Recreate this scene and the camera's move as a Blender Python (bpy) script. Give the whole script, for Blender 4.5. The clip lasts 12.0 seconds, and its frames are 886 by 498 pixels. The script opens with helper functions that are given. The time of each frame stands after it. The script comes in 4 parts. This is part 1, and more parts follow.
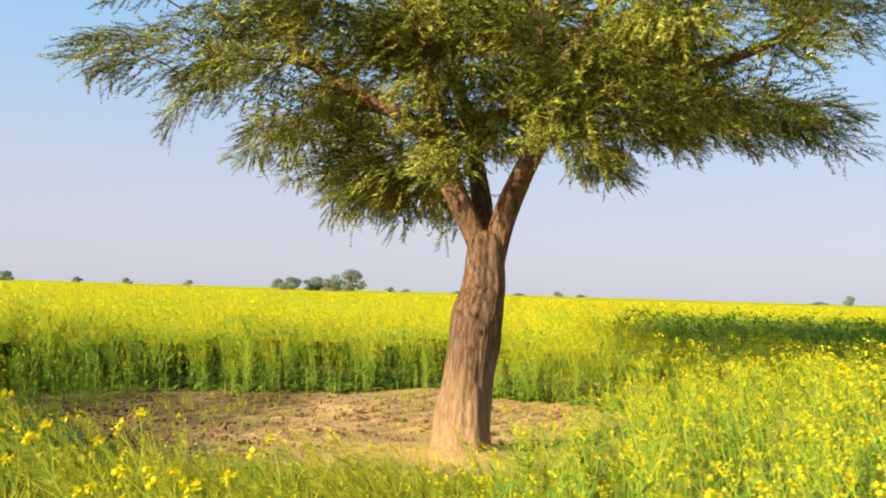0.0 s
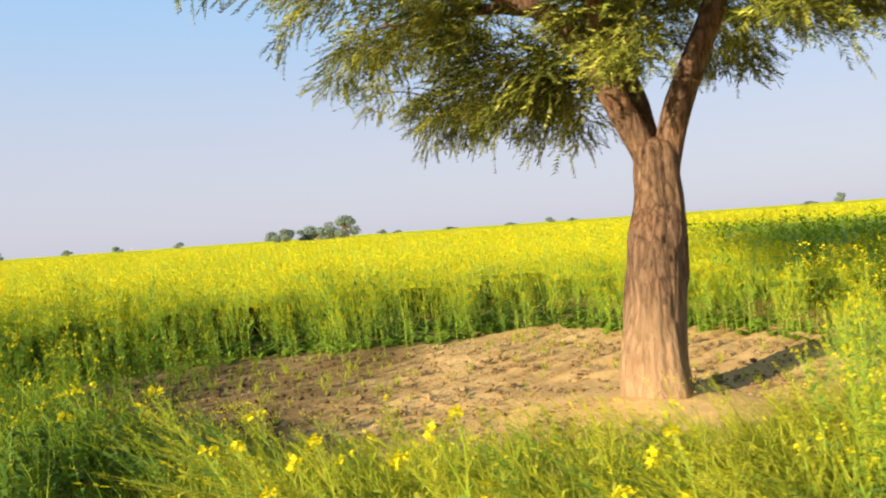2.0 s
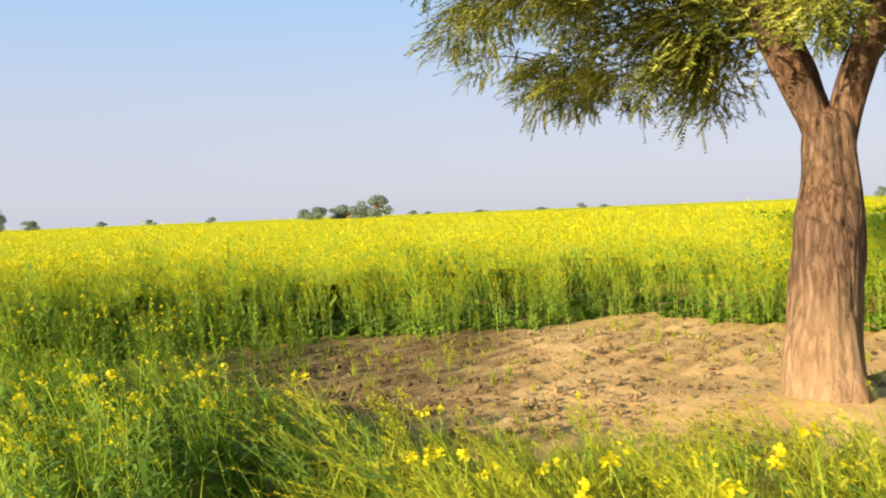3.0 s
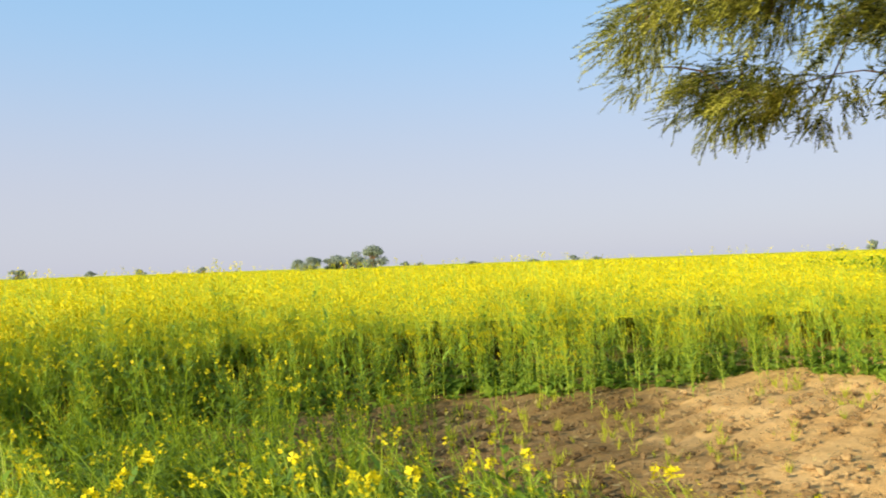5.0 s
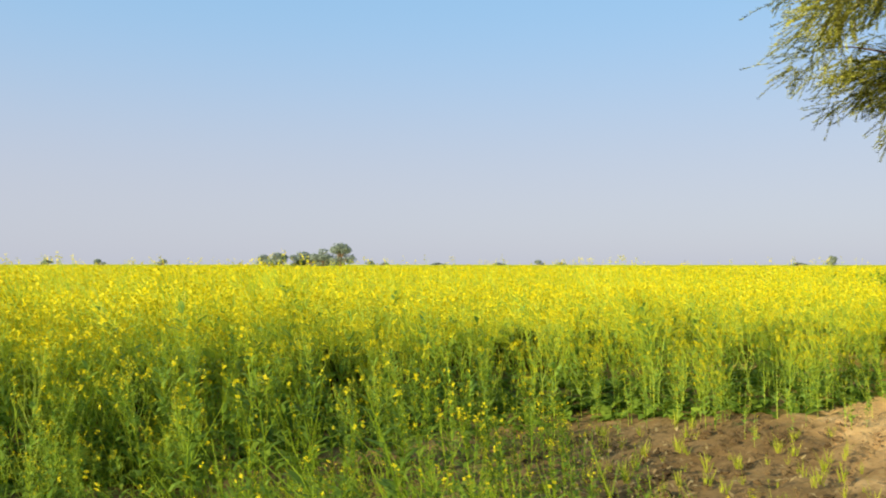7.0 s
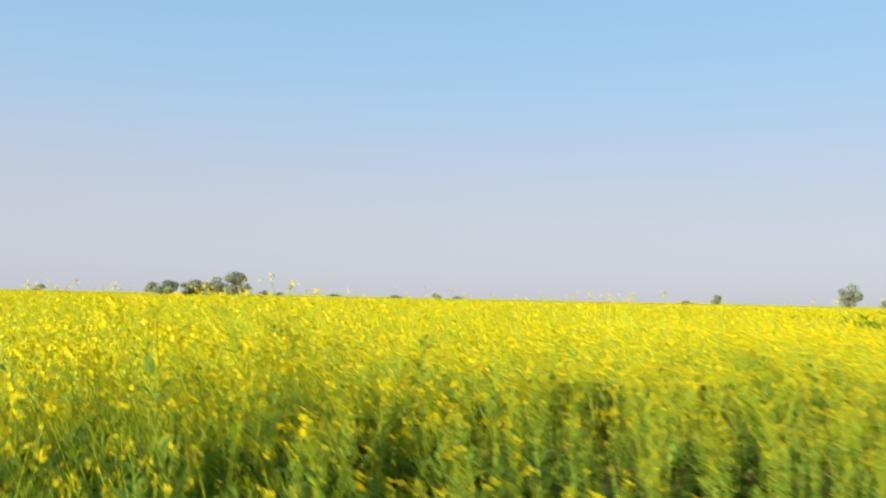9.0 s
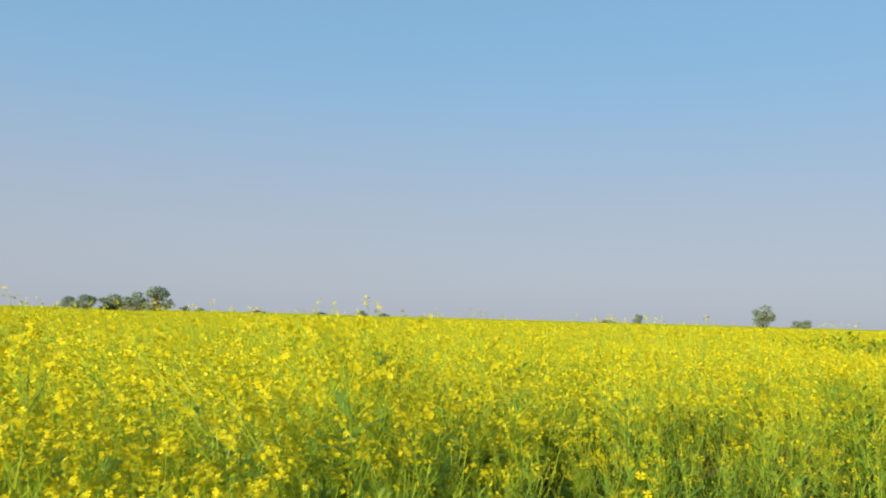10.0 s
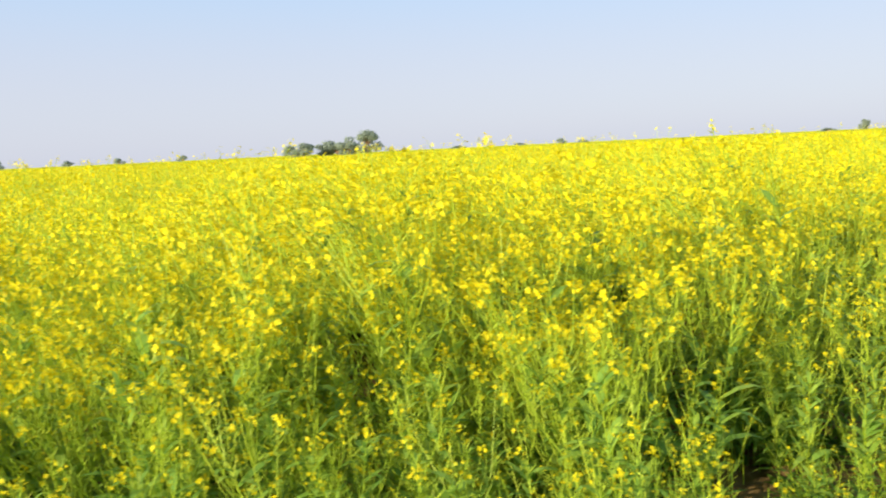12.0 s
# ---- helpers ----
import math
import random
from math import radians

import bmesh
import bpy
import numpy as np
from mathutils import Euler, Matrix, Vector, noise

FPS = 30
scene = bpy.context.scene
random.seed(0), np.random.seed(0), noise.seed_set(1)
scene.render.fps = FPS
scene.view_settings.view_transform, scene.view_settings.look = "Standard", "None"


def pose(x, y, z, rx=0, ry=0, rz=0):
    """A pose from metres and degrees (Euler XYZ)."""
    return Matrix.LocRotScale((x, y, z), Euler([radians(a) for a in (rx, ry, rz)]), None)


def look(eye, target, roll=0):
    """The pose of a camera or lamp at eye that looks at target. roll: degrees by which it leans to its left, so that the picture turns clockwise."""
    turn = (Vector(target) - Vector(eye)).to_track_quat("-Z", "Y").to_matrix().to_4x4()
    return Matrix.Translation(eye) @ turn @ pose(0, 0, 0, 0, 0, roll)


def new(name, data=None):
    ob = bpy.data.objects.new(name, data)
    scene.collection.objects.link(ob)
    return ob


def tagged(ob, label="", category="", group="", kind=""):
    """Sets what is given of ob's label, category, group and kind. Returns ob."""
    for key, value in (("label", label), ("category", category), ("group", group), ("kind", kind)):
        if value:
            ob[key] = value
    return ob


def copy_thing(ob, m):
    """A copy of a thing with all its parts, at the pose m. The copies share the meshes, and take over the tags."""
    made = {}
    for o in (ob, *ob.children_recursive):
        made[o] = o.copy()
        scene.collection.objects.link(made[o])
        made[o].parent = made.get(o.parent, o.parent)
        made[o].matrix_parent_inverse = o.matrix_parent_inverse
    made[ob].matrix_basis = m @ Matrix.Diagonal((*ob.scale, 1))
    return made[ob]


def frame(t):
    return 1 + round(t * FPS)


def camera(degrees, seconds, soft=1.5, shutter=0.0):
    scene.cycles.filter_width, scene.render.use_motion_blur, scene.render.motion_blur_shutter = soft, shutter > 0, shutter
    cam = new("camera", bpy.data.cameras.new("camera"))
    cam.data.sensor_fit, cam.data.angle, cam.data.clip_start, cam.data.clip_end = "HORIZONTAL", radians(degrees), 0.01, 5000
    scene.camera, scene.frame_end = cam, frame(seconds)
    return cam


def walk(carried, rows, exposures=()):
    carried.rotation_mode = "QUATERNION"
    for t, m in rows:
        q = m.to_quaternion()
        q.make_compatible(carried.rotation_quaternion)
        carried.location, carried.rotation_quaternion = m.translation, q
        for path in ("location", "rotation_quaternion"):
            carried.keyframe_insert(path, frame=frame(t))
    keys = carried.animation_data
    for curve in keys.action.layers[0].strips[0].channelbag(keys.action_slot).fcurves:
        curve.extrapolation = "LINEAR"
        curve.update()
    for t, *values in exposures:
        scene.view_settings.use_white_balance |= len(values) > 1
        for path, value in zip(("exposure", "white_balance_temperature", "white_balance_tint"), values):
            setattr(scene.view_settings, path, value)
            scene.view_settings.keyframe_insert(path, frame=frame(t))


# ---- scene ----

# ---------------------------------------------------------------- camera
cam = camera(56.1, 12.0, soft=1.9, shutter=0.2)


def heading(x, y, z, h, pitch, roll):
    """A camera pose from its place, compass heading (degrees to the right of +y), pitch up and roll."""
    a, p = radians(h), radians(pitch)
    way = Vector((math.sin(a) * math.cos(p), math.cos(a) * math.cos(p), math.sin(p)))
    return look((x, y, z), Vector((x, y, z)) + 2 * way, roll)


PATH = [
    (0, 0.240, -0.085, 1.599, -0.45, 2.99, 1.75),
    (0.5, -0.111, 0.179, 1.576, 0.84, 2.10, -0.75),
    (1, -0.482, 0.464, 1.573, 1.61, -0.02, -3.81),
    (1.5, -0.866, 0.796, 1.595, 0.75, -0.50, -4.37),
    (2, -1.330, 1.235, 1.593, 0.32, -1.39, -4.01),
    (2.5, -1.818, 1.676, 1.556, -1.15, -3.23, -3.16),
    (3, -2.206, 1.953, 1.564, -1.67, -2.50, -2.30),
    (3.2, -2.365, 2.082, 1.560, -1.12, -2.00, -2.12),
    (4.8, -3.694, 3.223, 1.473, 0.02, 1.08, -2.07),
    (5, -3.834, 3.426, 1.470, -0.77, 1.03, -1.99),
    (5.5, -4.200, 3.729, 1.481, -2.07, -0.01, -1.97),
    (6, -4.512, 3.977, 1.497, 0.66, 0.18, -0.95),
    (6.5, -4.909, 4.334, 1.487, 1.81, 0.61, -0.07),
    (7, -5.322, 4.664, 1.476, 1.81, 1.07, 0.04),
    (7.2, -5.471, 4.798, 1.468, 2.28, 1.55, 0.12),
    (8.8, -5.95, 5.85, 1.455, 8.40, 1.86, 1.10),
    (8.9, -6.12, 6.35, 1.460, 8.80, 2.10, 1.15),
    (9, -6.43, 7.2, 1.475, 9.00, 3.38, 1.20),
    (9.2, -6.80, 7.75, 1.50, 10.00, 4.90, 1.50),
    (9.5, -7.25, 7.9, 1.50, 12.20, 5.70, 1.80),
    (10, -7.6, 7.85, 1.50, 14.20, 4.70, 1.64),
    (10.5, -7.95, 7.5, 1.50, 11.90, -0.60, 1.00),
    (11, -8.3, 7.1, 1.50, 8.60, -4.60, -0.20),
    (11.5, -8.65, 6.8, 1.50, 4.60, -6.05, -2.40),
    (12, -9.0, 6.65, 1.50, 0.60, -6.90, -2.70),
]
walk(cam, [(t, heading(*row)) for t, *row in PATH],
     exposures=[(0, 1.02, 6700, 10), (3.2, 1.04, 6650, 10), (5, 0.97, 6600, 9), (7.2, 0.86, 6550, 7), (8.8, 0.82, 6450, 6), (9.1, 0.94, 6900, 7),
                (9.5, 0.93, 6950, 6), (10.0, 0.56, 6300, 3), (10.6, 0.46, 6350, 2), (11.0, 0.86, 6600, 4), (11.5, 1.03, 6600, 5), (12, 1.14, 6550, 7)])

# ---------------------------------------------------------------- light
SUN_WAY = Vector((0.74, 0.67, -0.31))        # the way the sunlight travels: from behind and to the left of the first view
SUN_ELEV = math.atan2(0.31, math.hypot(0.74, 0.67))
SUN_ROT = math.atan2(-0.74, -0.67)

world = bpy.data.worlds.new("sky")
scene.world = world
world.use_nodes = True
wn, wl = world.node_tree.nodes, world.node_tree.links
wn.clear()
sky = wn.new("ShaderNodeTexSky")
sky.sky_type = "NISHITA"
sky.sun_disc = False
sky.sun_elevation = SUN_ELEV
sky.sun_rotation = SUN_ROT
sky.air_density, sky.dust_density, sky.ozone_density = 1.0, 1.0, 3.0


def world_mix(factor, one, two):
    """Mixes two colours of the sky; a number, a colour or a socket each."""
    m = wn.new("ShaderNodeMix")
    m.data_type = "RGBA"
    for socket, v in zip(("Factor", "A", "B"), (factor, one, two)):
        if isinstance(v, bpy.types.NodeSocket):
            wl.new(v, m.inputs[socket])
        else:
            m.inputs[socket].default_value = v
    return m.outputs["Result"]


# ground haze, lavender grey at the skyline, thins into blue with height over the horizon
where = wn.new("ShaderNodeTexCoord")
up = wn.new("ShaderNodeSeparateXYZ")
wl.new(where.outputs["Generated"], up.inputs["Vector"])


def rising(low, high, to_min, to_max):
    m = wn.new("ShaderNodeMapRange")
    m.interpolation_type = "SMOOTHSTEP"
    for socket, v in zip(("From Min", "From Max", "To Min", "To Max"), (low, high, to_min, to_max)):
        m.inputs[socket].default_value = v
    wl.new(up.outputs["Z"], m.inputs["Value"])
    return m.outputs["Result"]


haze = world_mix(rising(0.06, 0.34, 0, 1), (4.15, 4.28, 5.15, 1), (2.6, 4.45, 6.7, 1))
air = world_mix(rising(0.1, 0.8, 0.85, 0.35), sky.outputs["Color"], haze)
back = wn.new("ShaderNodeBackground")
back.inputs["Strength"].default_value = 0.078
wout = wn.new("ShaderNodeOutputWorld")
wl.new(air, back.inputs["Color"])
wl.new(back.outputs["Background"], wout.inputs["Surface"])

sun_data = bpy.data.lights.new("sun", "SUN")
sun_data.energy, sun_data.angle, sun_data.color = 5.0, radians(0.6), (1.0, 0.88, 0.66)
sun = new("sun", sun_data)
sun.rotation_mode = "QUATERNION"
sun.rotation_quaternion = SUN_WAY.to_track_quat("-Z", "Y")
sun.location = (-30, -27, 20)


# ---------------------------------------------------------------- materials
def nodes_of(name):
    m = bpy.data.materials.new(name)
    m.use_nodes = True
    n, l = m.node_tree.nodes, m.node_tree.links
    n.clear()
    out = n.new("ShaderNodeOutputMaterial")
    return m, n, l, out


def ramp(n, stops):
    r = n.new("ShaderNodeValToRGB")
    el = r.color_ramp.elements
    while len(el) < len(stops):
        el.new(0.5)
    for e, (p, c) in zip(el, stops):
        e.position, e.color = p, (*c, 1)
    return r


def leafy(name, stops, through_part=0.3, rough=0.55, spec=0.3, patch=0.35, drift=0.9):
    """A thin plant surface: colour varies from piece to piece and over the plot; some light passes through it."""
    m, n, l, out = nodes_of(name)
    geo = n.new("ShaderNodeNewGeometry")
    tc = n.new("ShaderNodeTexCoord")
    no = n.new("ShaderNodeTexNoise")
    no.inputs["Scale"].default_value, no.inputs["Detail"].default_value = drift, 3
    l.new(tc.outputs["Object"], no.inputs["Vector"])
    mix = n.new("ShaderNodeMix")
    mix.inputs["Factor"].default_value = patch
    l.new(geo.outputs["Random Per Island"], mix.inputs["A"])
    l.new(no.outputs["Fac"], mix.inputs["B"])
    r = ramp(n, stops)
    l.new(mix.outputs["Result"], r.inputs["Fac"])
    p = n.new("ShaderNodeBsdfPrincipled")
    p.inputs["Roughness"].default_value = rough
    p.inputs["Specular IOR Level"].default_value = spec
    l.new(r.outputs["Color"], p.inputs["Base Color"])
    t = n.new("ShaderNodeBsdfTranslucent")
    l.new(r.outputs["Color"], t.inputs["Color"])
    ms = n.new("ShaderNodeMixShader")
    ms.inputs["Fac"].default_value = through_part
    l.new(p.outputs["BSDF"], ms.inputs[1])
    l.new(t.outputs["BSDF"], ms.inputs[2])
    l.new(ms.outputs["Shader"], out.inputs["Surface"])
    return m


GREEN = leafy("plain_green_leaf", [(0.0, (0.12, 0.20, 0.014)), (0.5, (0.24, 0.34, 0.016)), (1.0, (0.38, 0.45, 0.025))], 0.4, 0.6, 0.1, 0.35)
# darker copy of the leaf: shade among crowded plants put into its colour
SHADE_LEAF = leafy("shade_toned_leaf", [(0.0, (0.075, 0.14, 0.02)), (0.5, (0.16, 0.265, 0.03)), (1.0, (0.30, 0.40, 0.045))], 0.4, 0.6, 0.1, 0.35)
PETAL = leafy("mustard_petal", [(0.0, (0.62, 0.475, 0.003)), (0.5, (0.71, 0.60, 0.006)), (1.0, (0.76, 0.695, 0.04))], 0.35, 0.6, 0.15, 0.3)
STEM = leafy("mustard_stem", [(0.0, (0.24, 0.36, 0.025)), (0.5, (0.43, 0.55, 0.04)), (1.0, (0.60, 0.66, 0.07))], 0.4, 0.5, 0.3, 0.3)
LEAF = leafy("mustard_leaf", [(0.0, (0.13, 0.26, 0.04)), (0.5, (0.28, 0.44, 0.065)), (1.0, (0.45, 0.58, 0.085))], 0.5, 0.5, 0.35, 0.35)
GRASS = leafy("weed_leaf", [(0.0, (0.21, 0.27, 0.022)), (0.5, (0.42, 0.46, 0.035)), (0.85, (0.59, 0.58, 0.065)), (1.0, (0.65, 0.58, 0.16))], 0.45, 0.6, 0.12, 0.35)
RIPENING = leafy("ripening_mustard_shoot", [(0.0, (0.34, 0.37, 0.025)), (0.5, (0.56, 0.55, 0.04)), (1.0, (0.70, 0.65, 0.09))], 0.45, 0.6, 0.12, 0.3)
# leaflet clumps run near-black to bright: shaded hollows and sunlit plumes put into colour
FROND = leafy("leaflet_lit_and_shaded", [(0.28, (0.016, 0.023, 0.006)), (0.42, (0.075, 0.092, 0.013)), (0.56, (0.25, 0.26, 0.03)), (0.72, (0.52, 0.50, 0.09))], 0.12, 0.6, 0.15, 0.70, 2.6)
# distance haze is put into this base colour, paling the leaves
HAZED_LEAF = leafy("far_leaf_haze_toned", [(0.0, (0.22, 0.27, 0.22)), (0.5, (0.26, 0.31, 0.25)), (1.0, (0.30, 0.34, 0.27))], 0.45, 0.7, 0.1, 0.3)


def bark_material():
    m, n, l, out = nodes_of("bark")
    tc = n.new("ShaderNodeTexCoord")
    mp = n.new("ShaderNodeMapping")
    mp.inputs["Scale"].default_value = (9, 9, 2.2)
    l.new(tc.outputs["Object"], mp.inputs["Vector"])
    fine = n.new("ShaderNodeTexNoise")
    fine.inputs["Scale"].default_value, fine.inputs["Detail"].default_value, fine.inputs["Roughness"].default_value = 2.5, 8, 0.68
    l.new(mp.outputs["Vector"], fine.inputs["Vector"])
    vor = n.new("ShaderNodeTexVoronoi")
    vor.feature = "DISTANCE_TO_EDGE"
    vor.inputs["Scale"].default_value = 1.9
    wob = n.new("ShaderNodeMix")
    wob.data_type = "RGBA"
    wob.inputs["Factor"].default_value = 0.35
    l.new(mp.outputs["Vector"], wob.inputs["A"])
    l.new(fine.outputs["Color"], wob.inputs["B"])
    l.new(wob.outputs["Result"], vor.inputs["Vector"])
    big = n.new("ShaderNodeTexNoise")
    big.inputs["Scale"].default_value, big.inputs["Detail"].default_value = 2.2, 4
    l.new(tc.outputs["Object"], big.inputs["Vector"])
    c1 = ramp(n, [(0.32, (0.055, 0.031, 0.019)), (0.46, (0.20, 0.122, 0.075)), (0.72, (0.35, 0.225, 0.145))])
    l.new(fine.outputs["Fac"], c1.inputs["Fac"])
    c2 = ramp(n, [(0.3, (0.78, 0.74, 0.72)), (0.5, (1.0, 0.95, 0.88)), (0.7, (1.08, 0.88, 0.74))])
    l.new(big.outputs["Fac"], c2.inputs["Fac"])
    mul = n.new("ShaderNodeMix")
    mul.data_type, mul.blend_type = "RGBA", "MULTIPLY"
    mul.inputs["Factor"].default_value = 1.0
    l.new(c1.outputs["Color"], mul.inputs["A"])
    l.new(c2.outputs["Color"], mul.inputs["B"])
    crack = ramp(n, [(0.0, (0.36, 0.34, 0.33)), (0.10, (0.85, 0.84, 0.83)), (0.22, (1.0, 1.0, 1.0))])
    l.new(vor.outputs["Distance"], crack.inputs["Fac"])
    plates = n.new("ShaderNodeMix")
    plates.data_type, plates.blend_type = "RGBA", "MULTIPLY"
    plates.inputs["Factor"].default_value = 0.8
    # pocks where old twigs broke away
    pit = n.new("ShaderNodeTexVoronoi")
    pit.inputs["Scale"].default_value = 6.5
    flat = n.new("ShaderNodeMapping")
    flat.inputs["Scale"].default_value = (1, 1, 0.7)
    l.new(tc.outputs["Object"], flat.inputs["Vector"])
    l.new(flat.outputs["Vector"], pit.inputs["Vector"])
    hollow = ramp(n, [(0.10, (0.22, 0.19, 0.17)), (0.20, (1.0, 1.0, 1.0))])
    l.new(pit.outputs["Distance"], hollow.inputs["Fac"])
    pocked = n.new("ShaderNodeMix")
    pocked.data_type, pocked.blend_type = "RGBA", "MULTIPLY"
    pocked.inputs["Factor"].default_value = 0.8
    l.new(mul.outputs["Result"], pocked.inputs["A"])
    l.new(hollow.outputs["Color"], pocked.inputs["B"])
    l.new(pocked.outputs["Result"], plates.inputs["A"])
    l.new(crack.outputs["Color"], plates.inputs["B"])
    add = n.new("ShaderNodeMath")
    add.operation = "MULTIPLY_ADD"
    add.inputs[1].default_value = 0.9
    l.new(vor.outputs["Distance"], add.inputs[0])
    l.new(fine.outputs["Fac"], add.inputs[2])
    bump = n.new("ShaderNodeBump")
    bump.inputs["Strength"].default_value, bump.inputs["Distance"].default_value = 1.0, 0.05
    l.new(add.outputs["Value"], bump.inputs["Height"])
    p = n.new("ShaderNodeBsdfPrincipled")
    p.inputs["Roughness"].default_value = 0.9
    p.inputs["Specular IOR Level"].default_value = 0.15
    # blown sand clings to the bark near the soil
    sep = n.new("ShaderNodeSeparateXYZ")
    l.new(tc.outputs["Object"], sep.inputs["Vector"])
    up = n.new("ShaderNodeMath")
    up.operation = "MULTIPLY_ADD"
    up.inputs[1].default_value = 1.2
    l.new(big.outputs["Fac"], up.inputs[0])
    l.new(sep.outputs["Z"], up.inputs[2])
    dusty = n.new("ShaderNodeMapRange")
    dusty.inputs["From Min"].default_value, dusty.inputs["From Max"].default_value = 1.75, 0.7
    dusty.inputs["To Max"].default_value = 0.58
    l.new(up.outputs["Value"], dusty.inputs["Value"])
    dust = n.new("ShaderNodeMix")
    dust.data_type = "RGBA"
    dust.inputs["B"].default_value = (0.62, 0.385, 0.20, 1)
    l.new(dusty.outputs["Result"], dust.inputs["Factor"])
    l.new(plates.outputs["Result"], dust.inputs["A"])
    l.new(dust.outputs["Result"], p.inputs["Base Color"])
    l.new(bump.outputs["Normal"], p.inputs["Normal"])
    l.new(p.outputs["BSDF"], out.inputs["Surface"])
    return m


LITTER = leafy("dry_leaf", [(0.0, (0.13, 0.085, 0.04)), (0.5, (0.30, 0.21, 0.09)), (1.0, (0.50, 0.40, 0.18))], 0.1, 0.8, 0.1, 0.2)
BARK = bark_material()


def soil_material(name, stops, bump_size, darker_side=False):
    m, n, l, out = nodes_of(name)
    tc = n.new("ShaderNodeTexCoord")
    a = n.new("ShaderNodeTexNoise")
    a.inputs["Scale"].default_value, a.inputs["Detail"].default_value, a.inputs["Roughness"].default_value = 1.1, 6, 0.6
    b = n.new("ShaderNodeTexNoise")
    b.inputs["Scale"].default_value, b.inputs["Detail"].default_value, b.inputs["Roughness"].default_value = 22, 6, 0.7
    l.new(tc.outputs["Object"], a.inputs["Vector"])
    l.new(tc.outputs["Object"], b.inputs["Vector"])
    mix = n.new("ShaderNodeMix")
    mix.inputs["Factor"].default_value = 0.45
    l.new(a.outputs["Fac"], mix.inputs["A"])
    l.new(b.outputs["Fac"], mix.inputs["B"])
    r = ramp(n, stops)
    l.new(mix.outputs["Result"], r.inputs["Fac"])
    bump = n.new("ShaderNodeBump")
    bump.inputs["Strength"].default_value, bump.inputs["Distance"].default_value = 0.8, bump_size
    l.new(b.outputs["Fac"], bump.inputs["Height"])
    p = n.new("ShaderNodeBsdfPrincipled")
    p.inputs["Roughness"].default_value = 0.95
    p.inputs["Specular IOR Level"].default_value = 0.1
    colour = r.outputs["Color"]
    if darker_side:
        # the soil is a darker, duller brown on one side of the plot, paler sand on the other
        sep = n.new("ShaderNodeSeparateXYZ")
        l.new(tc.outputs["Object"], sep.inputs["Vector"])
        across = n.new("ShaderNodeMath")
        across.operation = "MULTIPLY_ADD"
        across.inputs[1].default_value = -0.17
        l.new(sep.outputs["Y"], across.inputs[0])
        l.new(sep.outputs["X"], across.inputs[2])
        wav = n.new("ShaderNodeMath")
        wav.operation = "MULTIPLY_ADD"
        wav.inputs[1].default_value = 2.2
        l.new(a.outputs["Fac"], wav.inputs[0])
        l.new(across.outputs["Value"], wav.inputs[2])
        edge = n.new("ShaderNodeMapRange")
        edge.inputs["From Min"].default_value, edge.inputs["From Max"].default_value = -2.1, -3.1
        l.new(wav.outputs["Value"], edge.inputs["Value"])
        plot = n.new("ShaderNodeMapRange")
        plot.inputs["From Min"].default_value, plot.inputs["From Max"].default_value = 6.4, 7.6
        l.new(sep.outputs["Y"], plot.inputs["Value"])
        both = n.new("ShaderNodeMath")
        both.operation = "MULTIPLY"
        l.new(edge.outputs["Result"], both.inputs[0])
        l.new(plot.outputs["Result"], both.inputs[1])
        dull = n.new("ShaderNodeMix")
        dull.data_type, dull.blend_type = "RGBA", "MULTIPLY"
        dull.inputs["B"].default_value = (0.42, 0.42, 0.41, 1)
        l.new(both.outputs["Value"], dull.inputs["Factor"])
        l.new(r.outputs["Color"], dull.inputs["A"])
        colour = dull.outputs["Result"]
    l.new(colour, p.inputs["Base Color"])
    l.new(bump.outputs["Normal"], p.inputs["Normal"])
    l.new(p.outputs["BSDF"], out.inputs["Surface"])
    return m


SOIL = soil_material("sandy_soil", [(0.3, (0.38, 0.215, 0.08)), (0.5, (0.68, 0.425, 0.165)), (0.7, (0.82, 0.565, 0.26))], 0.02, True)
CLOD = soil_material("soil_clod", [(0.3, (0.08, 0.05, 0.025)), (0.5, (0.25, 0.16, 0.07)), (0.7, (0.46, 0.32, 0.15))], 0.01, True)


def crop_top_material():
    """The closed canopy of the crop far away: blossom over green, in drifts and specks."""
    m, n, l, out = nodes_of("far_blossom")
    tc = n.new("ShaderNodeTexCoord")
    a = n.new("ShaderNodeTexNoise")
    a.inputs["Scale"].default_value, a.inputs["Detail"].default_value = 0.06, 5
    b = n.new("ShaderNodeTexNoise")
    b.inputs["Scale"].default_value, b.inputs["Detail"].default_value = 6.0, 4
    l.new(tc.outputs["Object"], a.inputs["Vector"])
    l.new(tc.outputs["Object"], b.inputs["Vector"])
    mix = n.new("ShaderNodeMix")
    mix.inputs["Factor"].default_value = 0.5
    l.new(a.outputs["Fac"], mix.inputs["A"])
    l.new(b.outputs["Fac"], mix.inputs["B"])
    r = ramp(n, [(0.3, (0.36, 0.38, 0.03)), (0.45, (0.52, 0.50, 0.015)), (0.6, (0.62, 0.57, 0.01))])
    l.new(mix.outputs["Result"], r.inputs["Fac"])
    p = n.new("ShaderNodeBsdfPrincipled")
    p.inputs["Roughness"].default_value = 0.9
    p.inputs["Specular IOR Level"].default_value = 0.05
    l.new(r.outputs["Color"], p.inputs["Base Color"])
    bump = n.new("ShaderNodeBump")
    bump.inputs["Strength"].default_value, bump.inputs["Distance"].default_value = 1.0, 0.15
    l.new(b.outputs["Fac"], bump.inputs["Height"])
    l.new(bump.outputs["Normal"], p.inputs["Normal"])
    l.new(p.outputs["BSDF"], out.inputs["Surface"])
    return m


